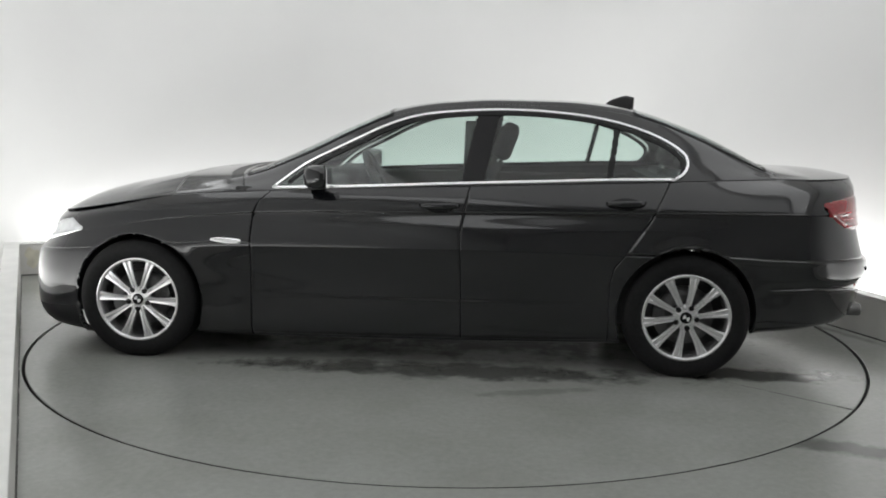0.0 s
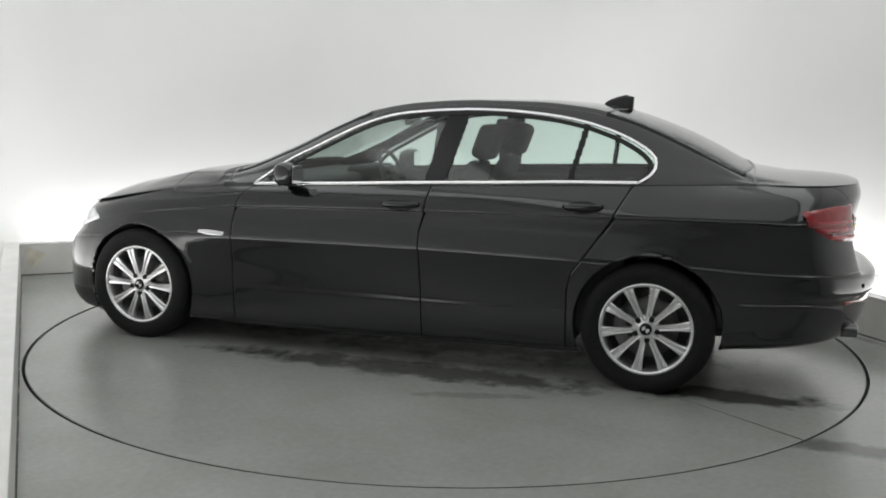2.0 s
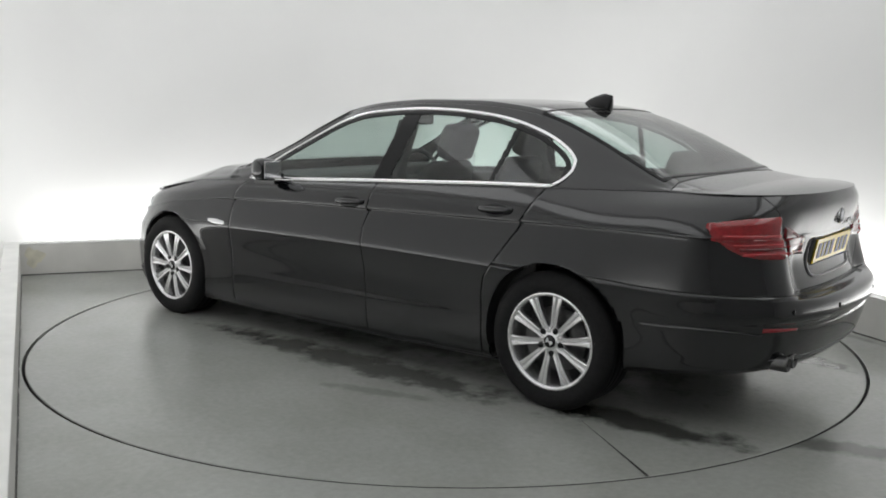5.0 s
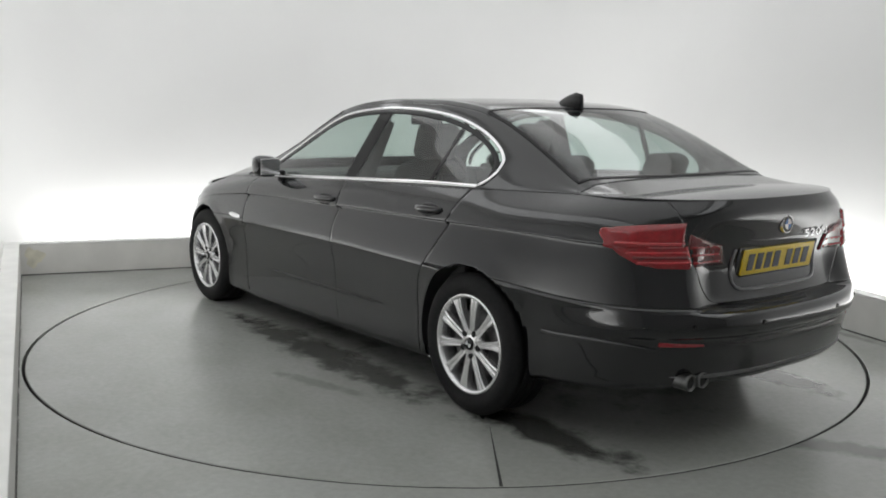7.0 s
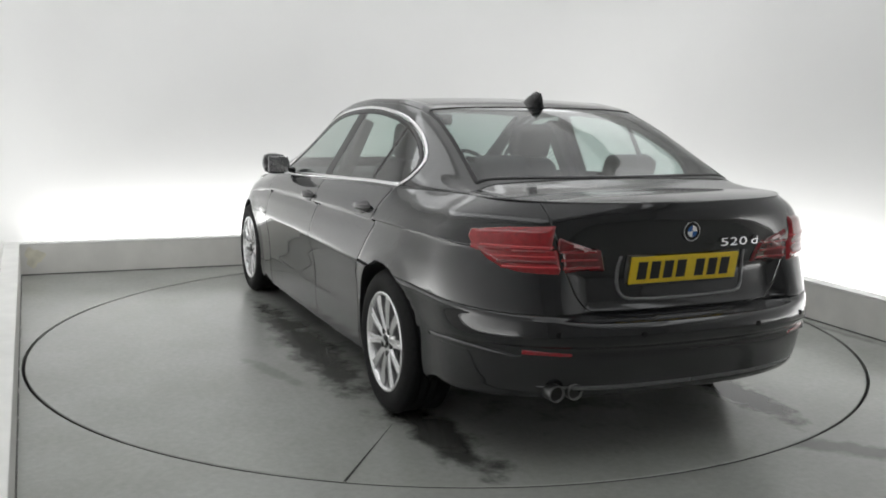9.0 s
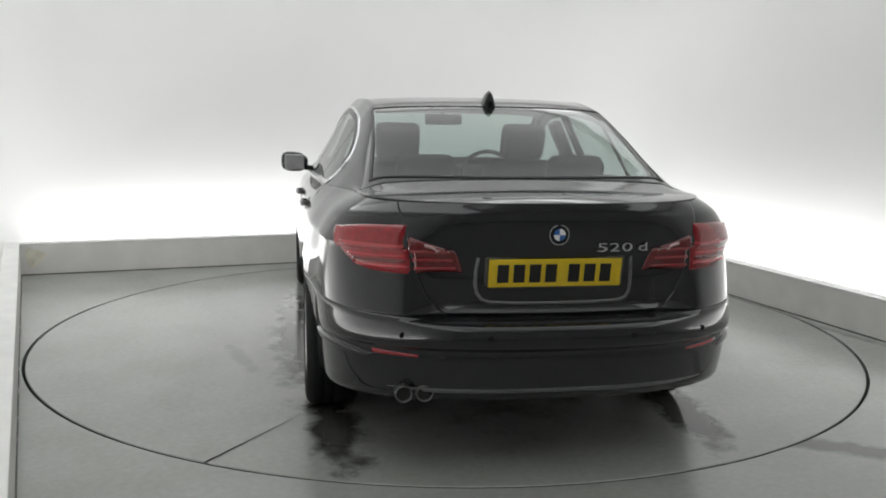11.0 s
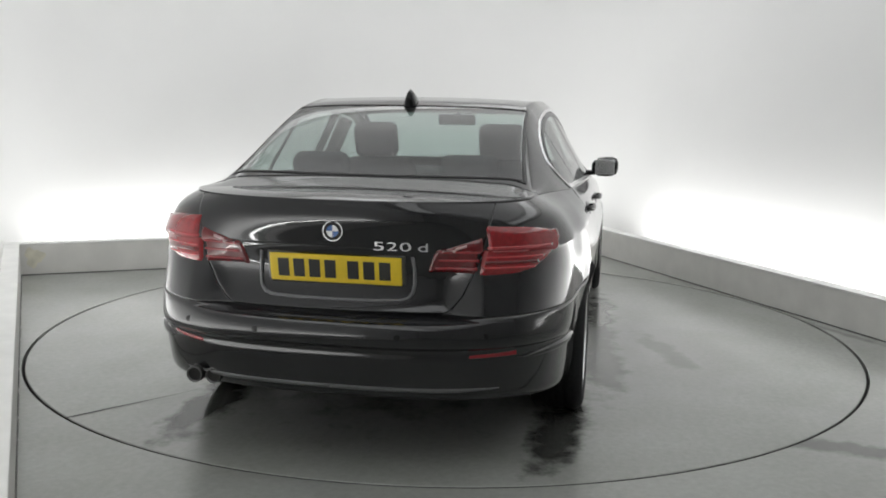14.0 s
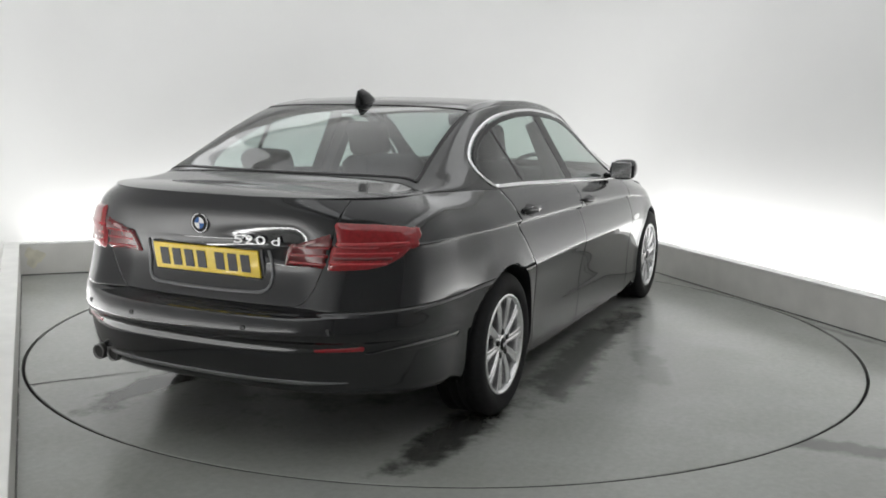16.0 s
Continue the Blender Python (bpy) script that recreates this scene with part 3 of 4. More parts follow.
def build_skin(car):
    rows = np.unique(np.concatenate([np.linspace(k, k + 1, n + 1) for k, n in enumerate([4, 8, 8, 6, 10, 10, 5, 10, 9, 5, 8, 9])]))
    g = GAP / 3.2
    cut = 7.0                                    # bumpers end at this row
    z_at = lambda t, r: skin(np.full(len(r), t), r)[:, 2]
    front = lambda r: t_of_x(door_front_x(z_at(t_of_x(.8), r)))
    middle = lambda r: t_of_x(door_mid_x(z_at(t_of_x(-.3), r)))
    rear = lambda r: t_of_x(door_rear_x(z_at(t_of_x(-1.3), r)))
    lid = lambda r: t_of_tail_y(lid_y(z_at(2.6, r)), skin(np.full(len(r), 2.0), r)[:, 1])
    at = lambda t: (lambda r: np.full(len(r), float(t)))
    ax_f, ax_r = float(np.interp(1.484, nominal_x(np.linspace(1, .3, 200)), np.linspace(1, .3, 200))), float(t_of_x(-1.484))
    nose_end = .66

    def sheet(name, lo, hi, v0, v1, n, gap0, gap1, join=""):
        r = rows[(rows >= v0 - 1e-6) & (rows <= v1 + 1e-6)].copy()
        if name == "boot_lid":
            r[0] += .045
        a, b = lo(r) + gap0, hi(r) - gap1
        f = np.linspace(0, 1, n + 1)[:, None]
        T = a * (1 - f) + b * f
        P = skin(T, np.broadcast_to(r, T.shape))
        if join == "tail":
            P = np.concatenate([P, (P * np.array([1, -1, 1]))[::-1][1:]])
        if join == "nose":
            P = np.concatenate([(P * np.array([1, -1, 1]))[::-1], P[1:]])
        flat = P.reshape(-1, 3).copy()
        F = cut_arches(flat, grid_faces(len(P), len(r)))
        F = outward(flat, F)
        for s in ((False,) if join else (False, True)):
            panel(name, flat, F, M_PAINT, car, mirror=s)

    sheet("front_bumper", at(0), at(ax_f), 0, cut, 120, 0, 0, "nose")
    sheet("nose_panel", at(0), at(nose_end), cut, NV, 60, 0, 0, "nose")
    sheet("front_wing", at(nose_end), front, cut, NV, 150, 0, g)
    sheet("wing_foot", at(ax_f), front, 0, cut, 80, 0, g)
    sheet("front_door", front, middle, 1.0, NV, 130, g, g)
    sheet("rear_door", middle, rear, 1.0, NV, 120, g, g)
    sheet("sill", front, at(ax_r), 0, .93, 160, g, 0)
    sheet("rear_quarter", rear, lid, cut, NV, 150, g, g)
    sheet("quarter_foot", rear, at(ax_r), 1.0, cut - .001, 40, g, 0)
    sheet("rear_bumper", at(ax_r), at(3), 0, cut, 110, 0, 0, "tail")
    sheet("boot_lid", lid, at(3), cut, NV, 60, g, 0, "tail")
    # dark inner shell added behind the panel gaps so that no light shows through
    tt, vv = np.linspace(0, 3, 220), np.linspace(.5, NV, 40)
    T, V = np.meshgrid(tt, vv, indexing="ij")
    P = skin(T, V) * np.array([.992, .978, 1])
    P = np.concatenate([P, (P * np.array([1, -1, 1]))[::-1][1:]])
    P[..., 2] -= .008
    flat = P.reshape(-1, 3).copy()
    F = cut_arches(flat, grid_faces(len(P), len(vv)))
    link_mesh("gap_backing", *compact(flat, outward(flat, F)), M_BLACK, car)


def build_decks(car):
    """Boot deck and hood beyond the glasshouse loft: sheets bounded by the top row of the flank."""
    for front in (False, True):
        x0 = XA if front else XB
        xe = ROWS_XF[-1] if front else ROWS_XR[-1]
        n = NF if front else NR
        wy = float(skin(1.0 if front else 2.0, NV)[1])
        a = np.sin(np.linspace(-math.pi / 2, math.pi / 2, 121))
        y = a * wy
        xo = x0 + (xe - x0) * (1 - np.abs(a) ** n) ** (1 / n)
        b = np.linspace(0, 1, 61)
        b = 1 - (1 - b) ** 1.6
        X = x0 + (xo - x0)[:, None] * b[None]
        Y = np.repeat(y[:, None], len(b), 1)
        # height of the boundary at this x, and the crown above it
        tt = np.linspace(1, 0, 400) if front else np.linspace(2, 3, 400)
        edge = skin(tt, np.full(400, float(NV)))
        order = np.argsort(edge[:, 0])
        ze = np.interp(X, edge[order, 0], edge[order, 2])
        ye = np.interp(X, edge[order, 0], edge[order, 1])
        # crown at the start equals the loft's section there
        sec = upper(np.full(201, x0), np.linspace(0, 5, 201))
        rel = np.clip(np.abs(Y) / np.maximum(ye, 1e-4), 0, 1)
        so = np.argsort(sec[:, 1])
        crown = np.interp(rel * sec[so[-1], 1], sec[so, 1], sec[so, 2]) - sec[0, 2]
        f = (X - x0) / (xe - x0)
        fade = 1 - np.clip(f, 0, 1) ** 5 if front else np.where(f < .5, 1 - f * .5, np.clip(.75 * (1 - ((f - .5) / .5) ** 3), 0, 1))
        crown2 = (0.88 if front else 0.5) * (1 - rel ** (2.8 if front else 2)) * (sec[-1, 2] - sec[0, 2])
        mixf = np.clip(f * 2.5, 0, 1)
        Z = ze + (crown * (1 - mixf) + crown2 * mixf) * fade
        P = np.stack([X, Y, Z], -1).reshape(-1, 3)
        F = outward(P, grid_faces(len(a), len(b)))
        panel("bonnet" if front else "boot_deck", P, F, M_PAINT, car, lip=0.004)


def build_upper(car):
    """Glasshouse loft cut into roof, pillars, glass."""
    nx, nq = 401, 131
    xs = np.linspace(XA, XB, nx)
    qs = np.concatenate([np.linspace(0, 2, 66), np.linspace(2, 5, 66)[1:]])
    X, Q = np.meshgrid(xs, qs, indexing="ij")
    P = upper(X, Q).reshape(-1, 3)
    F0 = grid_faces(nx, nq)
    c = P[F0].mean(1)
    q = Q.reshape(-1)[F0].mean(1)
    dlo = in_poly(c[:, 0], c[:, 2], DLO + DLO_LOW[1:-1]) & (q < 2.1)
    crown = 1 - (c[:, 1] / 0.72) ** 2
    screen = (q > 2.16) & (c[:, 0] > 0.10 + 0.06 * crown) & (c[:, 0] < 0.90 + 0.10 * crown)
    back = (q > 2.16) & (c[:, 0] < -1.19 - 0.05 * crown) & (c[:, 0] > -1.888 - 0.052 * crown)
    bon = (c[:, 0] > 0.93 + 0.10 * crown)
    cowl = bon & (c[:, 0] < 1.00 + 0.10 * crown) & (c[:, 1] < 0.74)
    bon &= ~cowl
    roof = (q > 2.0) & ~screen & ~back & ~bon & ~cowl & (c[:, 0] < 0.16) & (c[:, 0] > -1.23)
    divide = c[:, 0] + (c[:, 2] - 1.02) * 0.18           # slanted window divider
    bp = c[:, 0] + (c[:, 2] - 1.0) * 0.20
    bpillar = dlo & (bp < -0.285) & (bp > -0.405)
    bar = dlo & (divide < -1.045) & (divide > -1.075)
    front_w, rear_w, quarter_w = dlo & (bp >= -0.285), dlo & (bp <= -0.405) & (divide >= -1.045), dlo & (divide <= -1.075)
    rest = ~(dlo | screen | back | bon | cowl | roof)
    rear_deck = rest & (c[:, 0] < -1.90) & (c[:, 1] < 0.63)
    rest &= ~rear_deck
    F = outward(P, F0)
    for s in (False, True):
        panel("side_frame", P, F[rest], M_PAINT, car, mirror=s, lip=0.01)
        panel("front_side_window", P, F[front_w], M_GLASS, car, "pale green tinted glass", mirror=s, lip=0)
        panel("rear_side_window", P, F[rear_w], M_GLASS, car, "pale green tinted glass", mirror=s, lip=0)
        panel("quarter_window", P, F[quarter_w], M_GLASS, car, "pale green tinted glass", mirror=s, lip=0)
        panel("door_pillar", P, F[bpillar], M_GLOSSBLACK, car, "gloss black pillar trim", mirror=s, lip=0.01)
        panel("window_divider", P, F[bar], M_GLOSSBLACK, car, "black divider bar", mirror=s, lip=0.01)
    # pieces across the middle line
    P2 = np.concatenate([P, P * np.array([1, -1, 1])])
    def both(sel):
        f = F[sel]
        return np.concatenate([f, f[:, ::-1] + len(P)])
    panel("roof", P2, both(roof), M_PAINT, car, lip=0.004)
    panel("windscreen", P2, both(screen), M_GLASS, car, "tinted windscreen", lip=0)
    panel("rear_window", P2, both(back), M_REARGLASS, car, "dark tinted rear window", lip=0)
    panel("bonnet_rear_edge", P2, both(bon), M_PAINT, car, lip=0.004)
    panel("cowl", P2, both(cowl), M_BLACK, car, "black plastic cowl", lip=0.004)
    panel("boot_front_edge", P2, both(rear_deck), M_PAINT, car, lip=0.004)
    # lining under the roof
    lin = P2.copy()
    lin[:, 2] -= 0.022
    lf = both(roof)[:, ::-1]
    panel("roof_lining", lin, lf, M_LINER, car, "pale grey roof lining", lip=0)


def strip(pts, nrms, width, height, closed=False, bm=None):
    """A flat bead of given width along points, standing proud by height."""
    bm = bm or bmesh.new()
    rings = []
    n = len(pts)
    for i in range(n):
        p, nv = Vector(pts[i]), Vector(nrms[i]).normalized()
        a = Vector(pts[i - 1] if (i or closed) else pts[i])
        b = Vector(pts[(i + 1) % n] if (i < n - 1 or closed) else pts[i])
        d = (b - a).normalized()
        s = d.cross(nv).normalized()
        o = []
        for u, h in ((-.5, -.3), (-.5, .6), (-.3, 1), (.3, 1), (.5, .6), (.5, -.3)):
            o.append(bm.verts.new(p + s * (u * width) + nv * (h * height)))
        rings.append(o)
    last = n if closed else n - 1
    for i in range(last):
        a, b = rings[i], rings[(i + 1) % n]
        for k in range(5):
            bm.faces.new((a[k], a[k + 1], b[k + 1], b[k]))
    if not closed:
        bm.faces.new(rings[0])
        bm.faces.new(rings[-1][::-1])
    return bm


def mirrored(bm):
    for v in bm.verts:
        v.co.y = -v.co.y
    return bm


def smooth_line(poly, step):
    """Points along a smooth curve through the knots."""
    p = np.array(poly, float)
    s = np.concatenate([[0], np.cumsum(np.linalg.norm(np.diff(p, axis=0), axis=1))])
    u = np.linspace(0, s[-1], max(2, int(s[-1] / step)))
    return list(zip(smooth_interp(u, s, p[:, 0]), smooth_interp(u, s, p[:, 1])))


def build_trims(car):
    arc, low = smooth_line(DLO, 0.025), smooth_line(DLO_LOW, 0.04)
    for s in (1, -1):
        for nm, line, w, lab in (("window_surround", arc, 0.017, "bright chrome window surround"), ("waist_strip", low, 0.019, "bright chrome waist strip")):
            got = [window_point(x, z, 0.001) for x, z in line]
            bm = strip([g[0] for g in got], [g[1] for g in got], w, 0.006)
            part(nm, mirrored(bm) if s < 0 else bm, M_CHROME, car, lab, smooth=True)
        # black seal inside the surround
        cen = (-0.4, 1.18)
        ins = []
        for x, z in arc[3:-2]:
            ins.append((x + (cen[0] - x) * 0.022, z - 0.020))
        got = [window_point(x, z, 0.0005) for x, z in ins]
        bm = strip([g[0] for g in got], [g[1] for g in got], 0.026, 0.003)
        part("window_seal", mirrored(bm) if s < 0 else bm, M_GLOSSBLACK, car, smooth=True)
    # seals round the windscreen and the rear window
    for nm, x_top, x_low, bulge_t, bulge_l in (("windscreen_seal", 0.10, 0.90, 0.06, 0.10), ("rear_window_seal", -1.19, -1.888, -0.05, -0.052)):
        q0 = 2.16
        loop = []
        qs = np.linspace(q0, 5, 26)
        def edge_x(base, bulge, q):
            x = base
            for _ in range(4):
                y = upper(x, q)[1]
                x = base + bulge * (1 - (y / .72) ** 2)
            return x
        half = [(edge_x(x_top, bulge_t, q), q) for q in qs[::-1]]
        side_x = np.linspace(half[-1][0], edge_x(x_low, bulge_l, q0), 40)
        half += [(x, q0) for x in side_x[1:]]
        half += [(edge_x(x_low, bulge_l, q), q) for q in qs[1:]]
        pts, nr = [], []
        for x, q in half:
            p = upper(x, q)
            n = np.cross(upper(x, min(q + .03, 5)) - upper(x, q - .03), upper(x + .01, q) - upper(x - .01, q))
            n = n / np.linalg.norm(n)
            if n[2] < 0:
                n = -n
            if q >= 4.99:
                n[1] = 0
            pts.append(p + n * 0.0005)
            nr.append(n)
        full_p = pts + [p * np.array([1, -1, 1]) for p in pts[::-1][1:-1]]
        full_n = nr + [n * np.array([1, -1, 1]) for n in nr[::-1][1:-1]]
        part(nm, strip(full_p, full_n, 0.018, 0.003, closed=True), M_GLOSSBLACK, car, "black glass seal", smooth=True)


def skin_patch(name, t0, t1, zlow, zup, material, car, label="", s=1, proud=0.006, nu=28, nv=16, rim=0.006, lean=(0.0, 0.0)):
    """A lens or cover lying on the flank: t from t0 to t1, between two height curves, with rounded rims; lean shifts the foot of either end."""
    a = np.linspace(0, 1, nu)
    T = t0 + (t1 - t0) * a
    rows = []
    for i, t in enumerate(T):
        zl, zu = zlow(a[i]), zup(a[i])
        rows.append((zl, zu))
    zz = np.array(rows)
    vl, vu = v_of_z(T, zz[:, 0]), v_of_z(T, zz[:, 1])
    V = vl[:, None] + (vu - vl)[:, None] * np.linspace(0, 1, nv)[None]
    TT = T[:, None] + (lean[0] + (lean[1] - lean[0]) * a)[:, None] * (1 - np.linspace(0, 1, nv))[None]
    P = skin(TT, V)
    da, db = np.gradient(P, axis=0), np.gradient(P, axis=1)
    N = np.cross(da, db)
    N /= np.linalg.norm(N, axis=-1)[..., None] + 1e-12
    cen = np.array([0, 0, .8])
    if ((P - cen) * N).sum() < 0:
        N = -N
    i, j = np.arange(nu)[:, None], np.arange(nv)[None]
    prof = np.minimum(np.minimum(i, nu - 1 - i) / 2, np.minimum(j, nv - 1 - j) / 1.6)
    prof = np.sqrt(np.clip(1 - (1 - np.clip(prof, 0, 1)) ** 2, 0, 1))
    P = P + N * (proud * prof - 0.004 * (prof == 0))[..., None]
    F = outward(P.reshape(-1, 3), grid_faces(nu, nv))
    return panel(name, P.reshape(-1, 3), F, material, car, label, mirror=(s < 0), lip=0)


# ================= the car: wheels =================
RIM_R, TYRE_R = 0.231, 0.3255


def build_wheel(car):
    """A wheel at its own origin, outer face towards +y."""
    w = empty("wheel")
    w.parent = car
    prof = [(RIM_R - .006, -.012), (RIM_R + .004, -.004), (RIM_R + .012, .002), (.262, .008), (.285, .010), (.305, .004), (.322, -.012), (.332, -.030), (TYRE_R - .001, -.048),
            (TYRE_R, -.062), (TYRE_R - .006, -.066), (TYRE_R - .006, -.072), (TYRE_R, -.076), (TYRE_R, -.105), (TYRE_R - .006, -.109), (TYRE_R - .006, -.115), (TYRE_R, -.119),
            (TYRE_R, -.150), (TYRE_R - .006, -.155), (TYRE_R - .006, -.161), (TYRE_R, -.166), (TYRE_R - .002, -.185), (.330, -.205), (.300, -.228), (RIM_R, -.222)]
    vs, fs = lathe(prof, 72)
    link_mesh("tyre", vs, fs, M_RUBBER, w, "black rubber tyre")
    rim = link_mesh("rim", *lathe([(RIM_R + .002, -.010), (RIM_R + .003, 0.0), (RIM_R - .002, .004), (RIM_R - .010, .003), (RIM_R - .016, -.004), (RIM_R - .022, -.022),
                                   (RIM_R - .026, -.070), (RIM_R - .030, -.150), (RIM_R - .012, -.20)], 72), M_ALLOY, w, "silver ten-spoke alloy rim")
    # ten tapered spokes
    spoke_me = None
    for k in range(10):
        a = math.radians(k * 36 + 8)
        if spoke_me is None:
            bm = bmesh.new()
            secs = []
            for r, hw, y in ((.040, .0170, -.012), (.075, .0155, -.010), (.12, .0170, -.006), (.17, .0205, -.003), (.200, .0245, -.003), (RIM_R - .012, .0290, -.004)):
                ring = []
                for u, d in ((-1.0, -.034), (-1.0, -.005), (-.80, 0), (-.28, -.001), (0, -.0075), (.28, -.001), (.80, 0), (1.0, -.005), (1.0, -.034)):
                    ring.append(bm.verts.new((u * hw, y + d, r)))
                secs.append(ring)
            for p, q in zip(secs, secs[1:]):
                for i in range(9):
                    bm.faces.new((p[i], p[(i + 1) % 9], q[(i + 1) % 9], q[i]))
            bm.faces.new(secs[0])
            bm.faces.new(secs[-1][::-1])
            ob = part("spoke", bm, M_ALLOY, w)
            spoke_me = ob.data
        else:
            ob = new("spoke", spoke_me)
            ob.parent = w
        ob.matrix_local = Matrix.Rotation(a, 4, "Y")
    link_mesh("hub", *lathe([(.0, -.010), (.030, -.010), (.034, -.012), (.058, -.014), (.070, -.020), (.074, -.045), (.06, -.06)], 40), M_ALLOY, w, "silver hub with five bolt recesses")
    bolt_me = None
    for k in range(5):
        a = math.radians(k * 72 + 26)
        if bolt_me is None:
            ob = link_mesh("bolt_recess", *lathe([(0, -.0085), (.0115, -.0085), (.0140, -.0092), (.0145, -.016)], 14), M_GLOSSBLACK, w, "dark bolt recess")
            bolt_me = ob.data
        else:
            ob = new("bolt_recess", bolt_me)
            ob.parent = w
        ob.location = (0.057 * math.sin(a), 0, 0.057 * math.cos(a))
    link_mesh("centre_cap", *lathe([(0, -.002), (.024, -.003), (.0295, -.005), (.031, -.012)], 32), M_GLOSSBLACK, w, "round black and white centre cap")
    bm = bmesh.new()
    for a0 in (0, math.pi):
        c = bm.verts.new((0, -.0012, 0))
        ring = [bm.verts.new((.018 * math.cos(a0 + i * math.pi / 16), -.0016, .018 * math.sin(a0 + i * math.pi / 16))) for i in range(9)]
        for p, q in zip(ring, ring[1:]):
            bm.faces.new((c, p, q))
    part("cap_quarters", bm, M_WHITE, w, "pale quarters of the cap")
    link_mesh("brake_disc", *lathe([(.07, -.075), (.155, -.075), (.156, -.098), (.07, -.098)], 48), M_DISC, w, "steel brake disc")
    bm = bmesh.new()
    for i in range(9):
        a = math.radians(-32 + i * 8)
        for r in (.105, .165):
            for y in (-.105, -.058):
                bm.verts.new((r * math.cos(a), y, r * math.sin(a)))
    bm.verts.ensure_lookup_table()
    v = bm.verts
    for i in range(8):
        p, q = i * 4, i * 4 + 4
        for a, b in ((0, 1), (1, 3), (3, 2), (2, 0)):
            bm.faces.new((v[p + a], v[p + b], v[q + b], v[q + a]))
    bm.faces.new([v[k] for k in (0, 1, 3, 2)])
    bm.faces.new([v[32 + k] for k in (0, 2, 3, 1)])
    part("brake_caliper", bm, M_ALLOYDARK, w, "grey brake caliper")
    link_mesh("back_plate", *lathe([(0, -.12), (.20, -.12), (.205, -.125)], 40), M_BLACK, w)
    return w


WHEEL_Y = 0.912


def build_wheels(car):
    first = build_wheel(car)
    first.matrix_local = pose(1.484, WHEEL_Y, 0.325, 0, 7, 0)
    for x, s, roll in ((-1.484, 1, 18.5), (1.484, -1, 20), (-1.484, -1, 50)):
        m = pose(x, s * WHEEL_Y, 0.325, 0, roll, 0) if s > 0 else pose(x, s * WHEEL_Y, 0.325, 0, roll, 180)
        copy_thing(first, m)
    # liners inside the arches
    for ax, az, ar in ARCHES:
        for s in (1, -1):
            vs, fs = [], []
            n = 44
            for i in range(n + 1):
                a = math.radians(-14 + i * (208 / n))
                x, z = ax + (ar + .001) * math.cos(a), az + (ar + .001) * math.sin(a)
                t = float(t_of_x(x)) if x < XA else float(np.interp(x, nominal_x(np.linspace(1, .3, 80)), np.linspace(1, .3, 80)))
                zz = max(z, float(skin(t, 0.6)[2]))
                y = float(skin(t, float(v_of_z(t, zz)))[1])
                for yy, rr in ((y + .001, -.003), (y - .014, -.006), (y - .05, -.004), (.56, .0)):
                    vs.append((ax + (ar + .001 + rr) * math.cos(a), s * yy, az + (ar + .001 + rr) * math.sin(a)))
            for i in range(n):
                for j in range(3):
                    fs.append((i * 4 + j, i * 4 + j + 1, i * 4 + j + 5, i * 4 + j + 4))
            link_mesh("arch_liner", vs, fs, M_BLACK, car, "black wheel arch liner")


